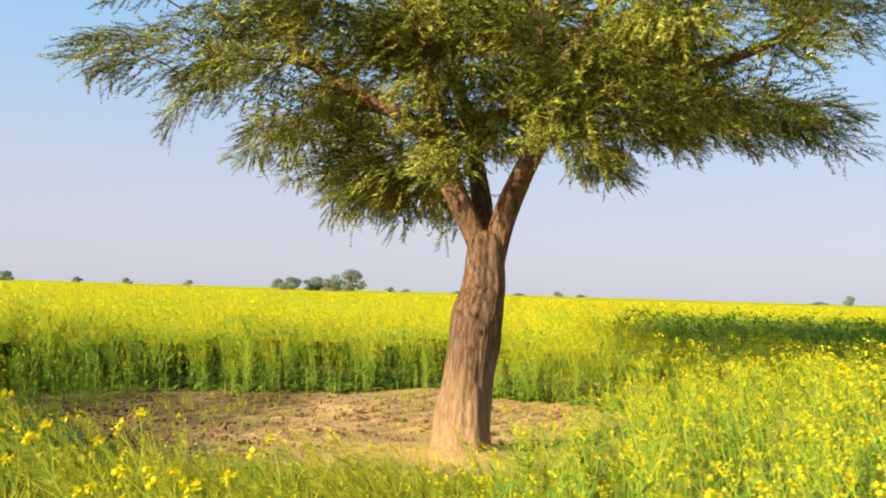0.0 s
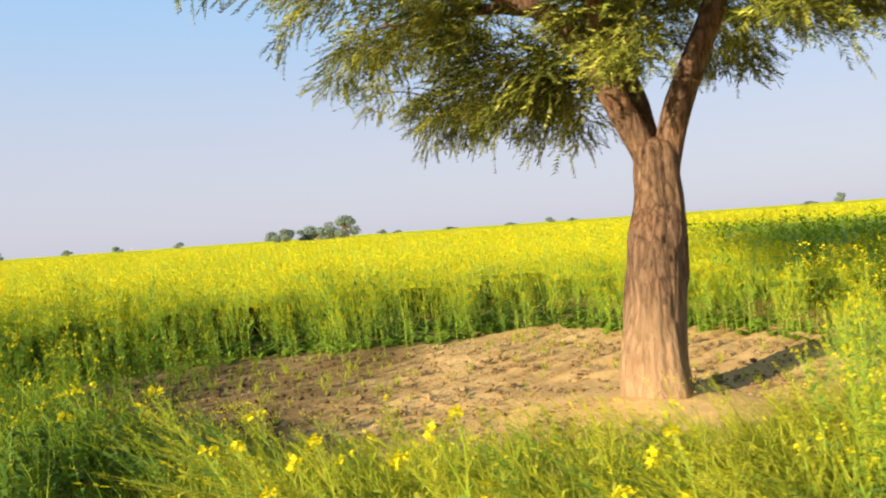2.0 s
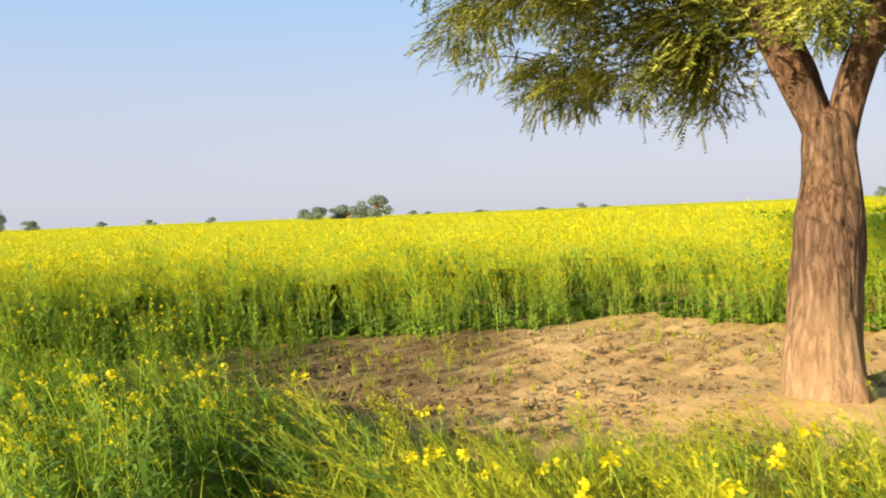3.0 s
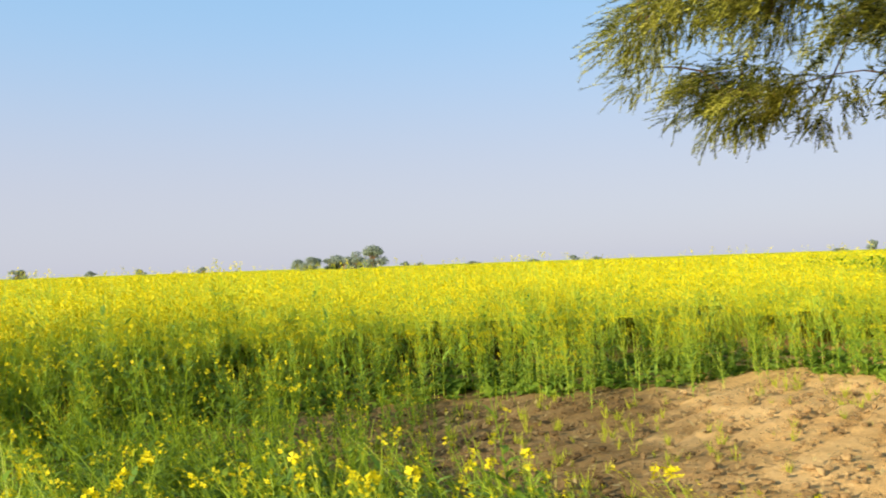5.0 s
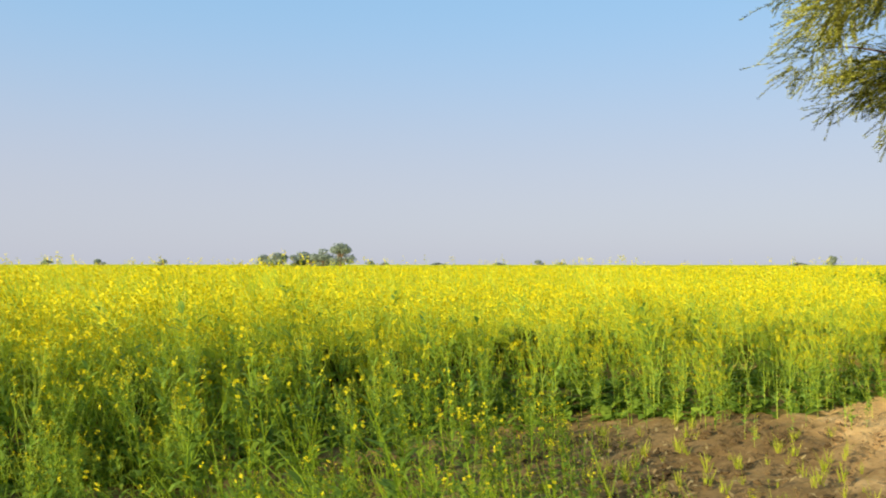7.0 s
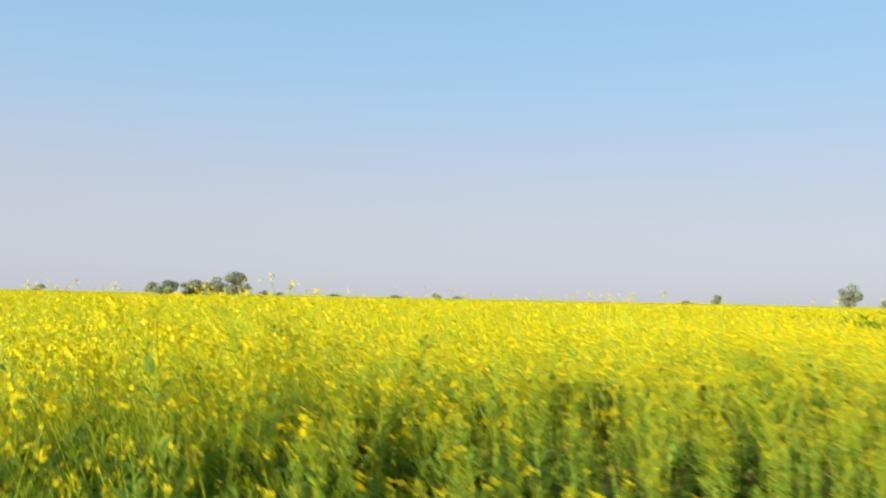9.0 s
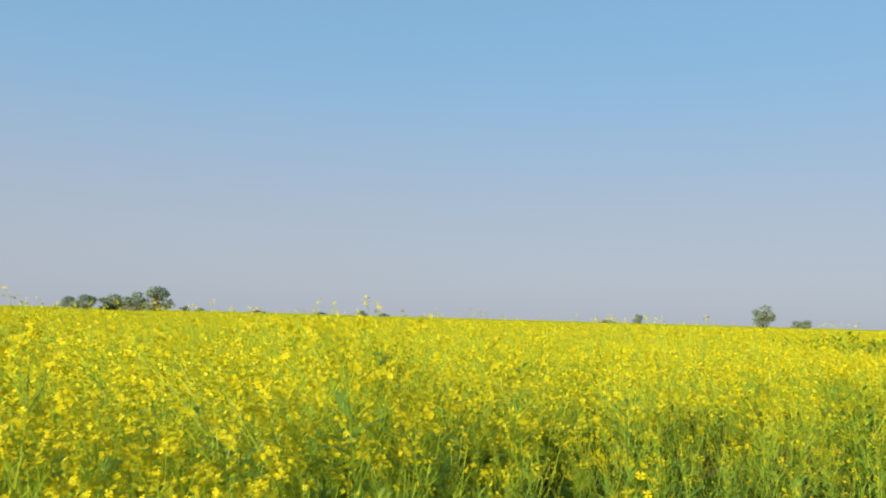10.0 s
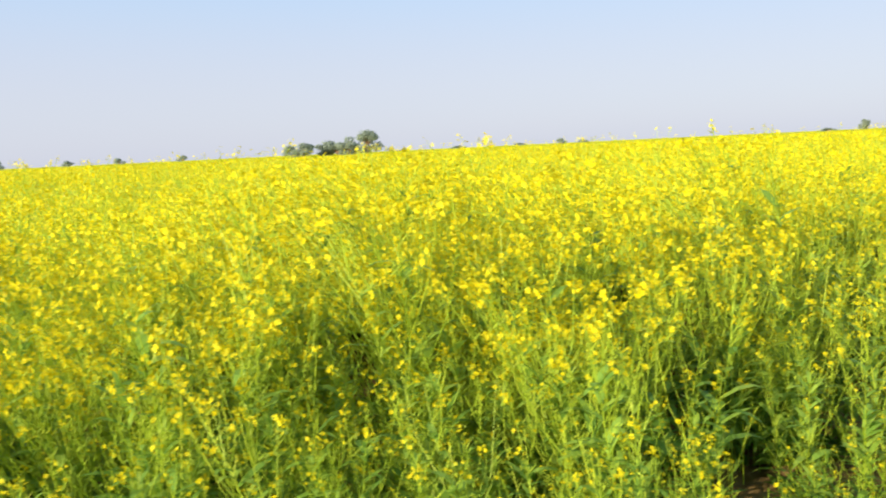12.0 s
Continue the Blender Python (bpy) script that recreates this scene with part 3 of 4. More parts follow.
    for _ in range(6):
        s = Soup()
        for i in range(9):
            a, ln = i * 2.4 + rng.uniform(-0.4, 0.4), rng.uniform(0.14, 0.32)
            blade(s, rng.normal(0, 0.02, 3) * (1, 1, 0), (np.cos(a), np.sin(a), rng.uniform(0.5, 1.8)), ln, ln * rng.uniform(0.28, 0.45), 1, rng.uniform(0.3, 0.8), 2)
        rosette.append(s.arrays())
    x, y = scatter(-13, 3.3, 7.5, 17, 30)
    deep = y - along(BACK_EDGE, x) + rng.normal(0, 0.1, len(x))
    ok = (deep > 0.4) & (deep < 3.2)
    lay("mustard_basal_leaves", "broad dark green basal leaves under the crop", rosette, x[ok], y[ok], rng.uniform(0.5, 1.1, ok.sum()), mats=[GREEN, SHADE_LEAF, PETAL])
    # the crop on the near side of the tree
    x, y = scatter(-0.6, 4.2, 2.4, 11, 17)
    ok = (x > along(RIGHT_EDGE, y) + rng.normal(0, 0.12, len(x))) & (walk_side(x, y) > 2.0) & ~in_patch(x, y) & (y < along(BACK_EDGE, x))
    x, y = x[ok], y[ok]
    size = (0.70 + 0.16 * np.clip(x - along(RIGHT_EDGE, y), 0, 2.4)) * rng.normal(1, 0.09, len(x))
    lay_both("mustard_crop_near", "dense flowering mustard beside the bare soil", beside, bare_fine, x, y, size)
    x, y = scatter(4.2, 12, 2.4, 9.0, 20)
    lay("mustard_crop_side", "dense flowering mustard in full bloom", mid, x, y, rng.normal(1.1, 0.09, len(x)))
    # into the depth
    x, y = scatter(-24, 22, 3, 24, 18)
    deep = into_crop(x, y)
    ok = (deep > np.where((x < -5.5) & (x > -11.5), 2.9, 1.75)) & (deep < 9.5) & seen(x, y) | ((deep > 0) & (deep < 1.8) & (x > 3.3) & (x < 14)) | ((deep > 0) & (deep < 1.8) & (x < -12) & (x > -20))
    x, y = x[ok], y[ok]
    lay_both("mustard_crop_middle", "dense flowering mustard in full bloom", mid, bare, x, y, crop_height(y - along(BACK_EDGE, x)) * rng.normal(1.0, 0.07, len(x)))
    x, y = scatter(-45, 48, 14, 46, 7)
    deep = y - along(BACK_EDGE, x)
    ok = (deep > 9.3) & (deep < 33) & seen(x, y)
    x, y = x[ok], y[ok]
    lay_both("mustard_crop_beyond", "broad yellow sheet of mustard in bloom", far, bare_far, x, y, rng.normal(1.18, 0.08, len(x)))
    # single stalks that overtop the crop
    wisp = [mustard(rng, 1.0, rng.integers(2, 4), 5, 0, petal=0.0095, pods=1.0, low=0.7, thin=0.5).arrays() for _ in range(6)]
    x, y = scatter(-16, 4, 9.5, 24, 3.2)
    deep = y - along(BACK_EDGE, x)
    ok = (deep > 3.0) & seen(x, y)
    lay("mustard_tall_stalks", "thin mustard stalks overtopping the crop with small flower heads", wisp, x[ok], y[ok], 1.18 + 0.42 * rng.random(ok.sum()))
    x, y = scatter(-95, 125, 40, 130, 0.75)
    ok = seen(x, y) & (y - along(BACK_EDGE, x) > 32)
    x, y = x[ok], y[ok]
    lay("mustard_crop_far", "broad yellow sheet of mustard in bloom", tops, x, y, rng.normal(1.2, 0.07, len(x)))


field()


def far_crop():
    """The closed top of the crop from the middle distance to the horizon."""
    s = Soup()
    ys = np.concatenate([np.arange(-30, 60, 1.2), np.geomspace(60, 2500, 46)])
    xs = np.concatenate([-np.geomspace(46, 2500, 40)[::-1], np.arange(-45, 46, 1.2), np.geomspace(47, 2500, 40)])
    gx, gy = np.meshgrid(xs, ys)
    z = 0.98 + 0.05 * np.array([noise.noise((x * 0.35, y * 0.35, 1)) for x, y in zip(gx.ravel(), gy.ravel())]).reshape(gx.shape)
    z += np.clip((np.hypot(gx, gy) - 60) / 400, 0, 1) * 0.16
    deep = gy - along(BACK_EDGE, gx)
    z -= 0.40 * (1 - np.clip((deep - 3) / 6, 0, 1)) ** 1.5          # under the taller plants near the edge it is the leafy layer between the stems
    h, w = gx.shape
    a = (np.arange(h - 1)[:, None] * w + np.arange(w - 1)).ravel()
    cx, cy = (gx[:-1, :-1] + 0.6).ravel(), (gy[:-1, :-1] + 0.6).ravel()
    keep = (cy - along(BACK_EDGE, cx) > 3.2) | (cx > 14) & (cy > 5) | (cx < -26) & (cy - along(BACK_EDGE, cx) > 2)
    keep |= (cy - along(BACK_EDGE, cx) > 2) & ((cx < -14 - 0.62 * (cy - 6)) | (cx > 7 + 0.8 * cy))
    a = a[keep]
    f = np.concatenate([np.stack([a, a + 1, a + w + 1], -1), np.stack([a, a + w + 1, a + w], -1)])
    kind = (flowerless(cx[keep], cy[keep]) > 0.5).astype(int)
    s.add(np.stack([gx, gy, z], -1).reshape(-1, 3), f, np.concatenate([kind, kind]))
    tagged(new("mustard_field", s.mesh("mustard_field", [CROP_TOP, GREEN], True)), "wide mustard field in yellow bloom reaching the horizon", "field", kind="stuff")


far_crop()


# ---------------------------------------------------------------- weeds and single mustard plants before the bare soil
def weeds():
    rng = np.random.default_rng(21)
    kinds = []
    for _ in range(8):
        s = Soup()
        for i in range(16):
            a = rng.uniform(0, 6.3)
            ln = rng.uniform(0.18, 0.55)
            base = rng.normal(0, 0.03, 3) * (1, 1, 0)
            blade(s, base, (np.cos(a) * 0.45, np.sin(a) * 0.45, 1), ln, rng.uniform(0.008, 0.022), 0, rng.uniform(0.05, 0.35), 3)
        for i in range(2):
            a = rng.uniform(0, 6.3)
            blade(s, rng.normal(0, 0.03, 3) * (1, 1, 0), (np.cos(a) * 0.25 - 0.25, np.sin(a) * 0.3, 1), rng.uniform(0.4, 0.7), rng.uniform(0.006, 0.010), 0, rng.uniform(0.0, 0.2), 3)
        kinds.append(s.arrays())
    n = 7000
    x, y = rng.uniform(-6.5, 2.0, n), rng.uniform(1.5, 9.6, n)
    off = along(NEAR_EDGE, x) - y + rng.normal(0, 0.18, n)
    ok = (off > -0.15) & (walk_side(x, y) > 1.75) & (x < along(RIGHT_EDGE, y) + 0.5) & ((x > -5.3) | (y > 8.6))
    thin = np.clip((x + 5.5) / 3.0, 0.45, 1.0)
    ok &= rng.random(n) < thin
    x, y = x[ok], y[ok]
    pale = x > -3.2 + rng.normal(0, 0.5, len(x))
    for here, mat, label in ((pale, GRASS, "rank yellow-green weeds and grass before the bare soil"), (~pale & (rng.random(len(x)) < np.clip((x + 4.2) * 0.6, 0.12, 0.5)), SHADE_LEAF, "dark green weeds and grass beside the path")):
        p, q = x[here], y[here]
        s = Soup()
        lean = np.stack([rng.normal(-0.85, 0.4, len(p)), rng.normal(0.05, 0.2, len(p))], -1)
        many(s, kinds, rng.integers(0, len(kinds), len(p)), np.stack([p, q, np.full(len(p), -0.01)], -1), rng.uniform(0.5, 1.0, len(p)) * np.clip(0.35 + 0.65 * (along(NEAR_EDGE, p) - q) / 1.4, 0.3, 1), rng.uniform(0, 6.3, len(p)), lean)
        tagged(new("weeds", s.mesh("weeds", [mat])), label, "weeds", kind="stuff")
    # dry leaves and straw strewn over the soil, thickest away from the tree
    n = 14000
    x, y = rng.uniform(-7, 2.8, n), rng.uniform(7.3, 13, n)
    ok = in_patch(x, y) & (rng.random(n) < np.clip(0.16 - (x + 0.8 - 0.3 * (y - 10)) * 0.3, 0.12, 1))
    s = Soup()
    for p, q in zip(x[ok], y[ok]):
        if q > 9.2 and furrow(p, q) > -0.4 and rng.random() < 0.6:
            continue
        t, ln = rng.uniform(0, 6.3), rng.uniform(0.02, 0.075)
        blade(s, (p, q, 0.045 + 0.05 * noise.noise((p * 0.7, q * 0.7, 0)) + rng.uniform(-0.012, 0.02)), (math.cos(t), math.sin(t), rng.normal(0.1, 0.3)), ln, ln * rng.uniform(0.12, 0.5), 0, 0.25, 2)
    tagged(new("leaf_litter", s.mesh("leaf_litter", [LITTER])), "dry brown leaves and straw strewn over the soil", "leaf litter", kind="stuff")
    # sprouts on the soil
    n = 620
    x, y = rng.uniform(-7, 2.8, n), rng.uniform(7.3, 13, n)
    ok = in_patch(x, y) & (np.hypot(x - 0.40, y - 8.05) > 0.5) & (rng.random(n) < np.where(x < -2.2, 1, 0.45))
    x, y = x[ok], y[ok]
    s = Soup()
    many(s, kinds, rng.integers(0, len(kinds), len(x)), np.stack([x, y, np.full(len(x), 0.0)], -1), rng.uniform(0.10, 0.42, len(x)), rng.uniform(0, 6.3, len(x)), rng.normal(-0.1, 0.2, (len(x), 2)))
    tagged(new("sprouts", s.mesh("sprouts", [GRASS])), "small green sprouts on the bare soil", "sprouts", kind="stuff")


weeds()


def filler_mustard():
    """Smaller mustard that stands among the weeds."""
    rng = np.random.default_rng(31)
    kinds = [mustard(rng, 1.0, rng.integers(3, 6), 6, 18, bloom=0.55, petal=0.0115).arrays() for _ in range(8)]
    for _ in range(8):
        v, f, m = mustard(rng, 1.0, rng.integers(4, 8), 4, 28, bloom=0.22, petal=0.009).arrays()
        kinds.append((v, f, np.choose(m, (4, 3, 2))))
    for _ in range(8):
        v, f, m = mustard(rng, 1.0, rng.integers(7, 11), 5, 14, bloom=0.5, petal=0.0105, pods=1.6).arrays()
        kinds.append((v, f, np.choose(m, (5, 5, 2))))
    n = 3000
    x, y = rng.uniform(-8.5, 2.0, n), rng.uniform(2.0, 9.8, n)
    x, y = np.concatenate([x, rng.uniform(-6.1, -2.6, 1300)]), np.concatenate([y, rng.uniform(5.2, 9.8, 1300)])
    n = len(x)
    off = along(NEAR_EDGE, x) - y + rng.normal(0, 0.15, n)
    ok = (off > 0.1) & ((walk_side(x, y) > 2.7) | (x < -3.6)) & (x < along(RIGHT_EDGE, y) + 0.3) & (y > 6.4 - 0.95 * (x + 5.8)) & ((x > -6.1) | (y > 8.8))
    ok &= rng.random(n) < np.where(x < -3.9, 0.75, 0.62)
    x, y = x[ok], y[ok]
    s = Soup()
    lean = np.stack([np.where(x > -3.2, -0.95, -0.45) + rng.normal(0, 0.3, len(x)), rng.normal(0.05, 0.2, len(x))], -1)
    pale = rng.random(len(x)) < np.clip((x + 3.2) * 0.8, 0.0, 0.75)
    dark = ~pale & (rng.random(len(x)) < np.where(x < -3.4, np.clip((y - 6.3) * 1.5, 0.15, 0.93), 0.03))
    many(s, kinds, rng.integers(0, 8, len(x)) + 8 * dark + 16 * pale, np.stack([x, y, np.full(len(x), -0.01)], -1), (rng.normal(0.60, 0.11, len(x)) + 0.06 * pale + np.where(x < -3.4, 0.1, 0)) * np.clip(0.45 + 0.55 * (along(NEAR_EDGE, x) - y) / 1.3, 0.4, 1), rng.uniform(0, 6.3, len(x)), lean)
    tagged(new("mustard_among_weeds", s.mesh("mustard_among_weeds", [STEM, LEAF, PETAL, SHADE_LEAF, GREEN, RIPENING])), "short flowering and ripening mustard among the weeds", "mustard crop", kind="stuff")


filler_mustard()


def single_plants():
    """Mustard plants that stand free before the bare soil."""
    rng = np.random.default_rng(41)
    mats = [STEM, LEAF, PETAL]
    models = []
    for _ in range(6):
        root = new("mustard_plant")
        stem, heads, leaves = Soup(), [], []

        bend = rng.normal(0, 0.05, 2)
        pts = [(bend[0] * s * s, bend[1] * s * s, s) for s in np.linspace(0, 1, 7)]
        tube(stem, pts, np.linspace(0.0040, 0.0015, 7), 5, 0)
        tips = [(np.array(pts[-1]), np.array((bend[0], bend[1], 1.0)))]
        for b in range(rng.integers(0, 3)):
            s = rng.uniform(0.5, 0.85)
            a = b * 2.4 + rng.uniform(-0.5, 0.5)
            base, out = np.array((bend[0] * s * s, bend[1] * s * s, s)), np.array((np.cos(a), np.sin(a), 0))
            rise = (1 - s) * rng.uniform(0.5, 1.0) + 0.03
            end = base + out * rise * rng.uniform(0.3, 0.55) + (0, 0, rise)
            mid = (base + end) / 2 + out * rise * 0.07
            tube(stem, smooth_line([base, mid, end], 5), np.linspace(0.003, 0.0013, 5), 4, 0)
            tips.append((end, unit(end - mid)))
        for end, way in tips:
            head = Soup()
            k = rng.integers(9, 15)
            for i in range(k):
                t = i / k
                r, a = 0.012 + 0.022 * t, i * 2.4
                blossom(head, end - way * (0.045 * t - 0.014) + np.array((np.cos(a) * r, np.sin(a) * r, rng.uniform(-0.004, 0.004))), rng.uniform(0.013, 0.019), rng, 2, 4, True)
            for i in range(7):
                a = rng.uniform(0, 6.3)
                c = end - way * rng.uniform(0.06, 0.22)
                tube(stem, [c, c + unit((np.cos(a), np.sin(a), 0.9)) * rng.uniform(0.03, 0.055)], [0.0014, 0.0007], 3, 0)
            heads.append(head)
        for i in range(7):
            s, a = rng.uniform(0.1, 0.75), i * 2.4 + rng.uniform(-0.5, 0.5)
            ln = (0.13 - 0.07 * s) * rng.uniform(0.7, 1.3)
            leaf = Soup()
            blade(leaf, (bend[0] * s * s, bend[1] * s * s, s), (np.cos(a), np.sin(a), rng.uniform(0.5, 1.3)), ln, ln * rng.uniform(0.18, 0.3), 1, rng.uniform(0.2, 0.7), 4)
            leaves.append(leaf)
        part("stem", stem, mats, root)
        for leaf in leaves:
            part("leaf", leaf, mats, root)
        for head in heads:
            part("flower_head", head, mats, root, "bright yellow four-petalled blossoms")
        tagged(root, "tall mustard plant with bright yellow flower heads", "mustard plant", "mustard plants before the bare soil")
        models.append(root)
    count = 0
    while count < 32:
        x, y = rng.uniform(-2.8, 1.0), rng.uniform(2.6, 7.6)
        if count >= 20:                # a loose group farther along the path
            x = rng.uniform(-5.2, -3.0)
            y = rng.uniform(5.7, 6.5)
        elif walk_side(x, y) < 2.0 or walk_side(x, y) > (3.1 if count % 2 else 4.4) or y > along(NEAR_EDGE, x) - 0.2 or x > along(RIGHT_EDGE, y) or (x < -1.6 and rng.random() < 0.2):
            continue
        m = pose(x, y, -0.01, rng.normal(-3, 5), rng.normal(-33 if count < 20 else -12, 9), rng.uniform(0, 30)) @ Matrix.Scale((rng.uniform(0.8, 1.02) if count % 2 else rng.uniform(0.5, 0.85)) * (0.9 if x < -1.6 else 1), 4)
        if count < len(models):
            models[count].matrix_basis = m
        else:
            copy_thing(models[count % len(models)], m).matrix_basis = m
        count += 1


single_plants()


# ---------------------------------------------------------------- the tree
# swellings and hollows of the trunk: turn round it, height, size, how far they stand out
KNOTS = [(3.3, 1.05, 0.22, 0.06), (0.1, 1.42, 0.16, 0.14), (0.3, 0.85, 0.2, -0.10), (4.4, 1.28, 0.06, -0.12), (4.9, 0.72, 0.07, -0.11), (4.1, 0.45, 0.06, 0.09), (5.2, 1.0, 0.05, -0.12), (4.7, 1.62, 0.05, 0.10),
         (5.4, 0.3, 0.12, 0.10), (3.9, 0.85, 0.08, 0.08), (4.3, 1.85, 0.05, -0.10)]


def gnarled(soup, pts, radii, sides, seed, rough=0.1, flutes=0):
    """A bole or limb with ribs, hollows and bumps."""
    pts = np.asarray(pts, float)
    v, f = [], []
    n = len(pts)
    for i in range(n):
        d = pts[min(i + 1, n - 1)] - pts[max(i - 1, 0)]
        d = unit(d)
        a = unit(np.cross(d, (0, 1, 0.05)))
        b = np.cross(d, a)
        for s in range(sides):
            t = 2 * math.pi * s / sides
            o = math.cos(t) * a + math.sin(t) * b
            q = pts[i] + o * radii[i]
            k = noise.noise((q[0] * 3 + seed, q[1] * 3, q[2] * 1.1)) * rough + noise.noise((q[0] * 9, q[1] * 9 + seed, q[2] * 2.2)) * rough * 0.45
            if flutes:
                k += 0.06 * math.sin(flutes * t + 1.2 * pts[i][2] + seed) + 0.035 * math.sin((flutes * 2 + 1) * t - 0.8 * pts[i][2])
                k -= 0.07 * max(0.0, 0.25 - abs(noise.noise((math.cos(t) * 4.5, math.sin(t) * 4.5, q[2] * 1.3 + seed)))) / 0.25
                for turn, high, tall, amount in KNOTS:
                    far = abs((t - turn + math.pi) % (2 * math.pi) - math.pi)
                    k += amount * math.exp(-(far / (tall * 2.6)) ** 2 - ((q[2] - high) / tall) ** 2)
            v.append(pts[i] + o * radii[i] * (1 + k))
    for i in range(n - 1):
        for s in range(sides):
            p, q = i * sides + s, i * sides + (s + 1) % sides
            f += [(p, q, q + sides), (p, q + sides, p + sides)]
    top = len(v)
    v.append(pts[-1] + unit(pts[-1] - pts[-2]) * radii[-1] * 0.5)
    f += [((n - 1) * sides + s, (n - 1) * sides + (s + 1) % sides, top) for s in range(sides)]
    soup.add(v, f, 0)


def spray(rng, k, long, broad):
    """A drooping twig with feathery leaves of fine leaflets."""
    s = Soup()
    ln = rng.uniform(0.30, 0.50)
    wave = rng.uniform(0, 3)
    mids = [np.array((u * ln, 0.06 * math.sin(3 * u + wave) * ln, -0.20 * u * u * ln)) for u in np.linspace(0, 1, 5)]
    for p, q in zip(mids[:-1], mids[1:]):
        s.add([p + (0, 0.0015, 0), p - (0, 0.0015, 0), q], [(0, 1, 2)], 0)
    for i in range(k):
        u = 0.08 + 0.92 * i / k
        base = np.array((u * ln, 0.06 * math.sin(3 * u + wave) * ln, -0.20 * u * u * ln))
        for side in (1, -1):
            way = unit(np.array((0.70, side * rng.uniform(0.5, 1.0), rng.uniform(-0.6, 0.6))))
            lf = rng.uniform(0.030, 0.060) * long
            w = unit(np.cross(way, np.array((1.0, 0, 0.35)) + rng.normal(0, 0.45, 3))) * rng.uniform(0.0038, 0.0066) * broad
            s.add([base + w, base - w, base + way * lf], [(0, 1, 2)], 1)
    return s.arrays()


def lay_sprays(soup, kinds, place, away, size, rng):
    """Sprays laid along outward directions."""
    for k, (v, f, m) in enumerate(kinds):
        at = np.arange(k, len(place), len(kinds))
        if not len(at):
            continue
        d = away[at] / np.linalg.norm(away[at], axis=1)[:, None]
        side = np.cross(d, np.array((0, 0, 1.0)) + rng.normal(0, 0.25, (len(at), 3)))
        side /= np.linalg.norm(side, axis=1)[:, None]
        up = np.cross(side, d)
        basis = np.stack([d, -side, up], -1) * size[at][:, None, None]
        out = np.einsum("nij,vj->nvi", basis, v) + place[at][:, None]
        faces = f[None] + (np.arange(len(at)) * len(v))[:, None, None]
        soup.add(out.reshape(-1, 3), faces.reshape(-1, 3), np.tile(m, len(at)))


TREE = np.array((0.39, 8.02, 0.0))
FORK = np.array((0.06, 0.48, 0.0))         # the fork stands behind the foot


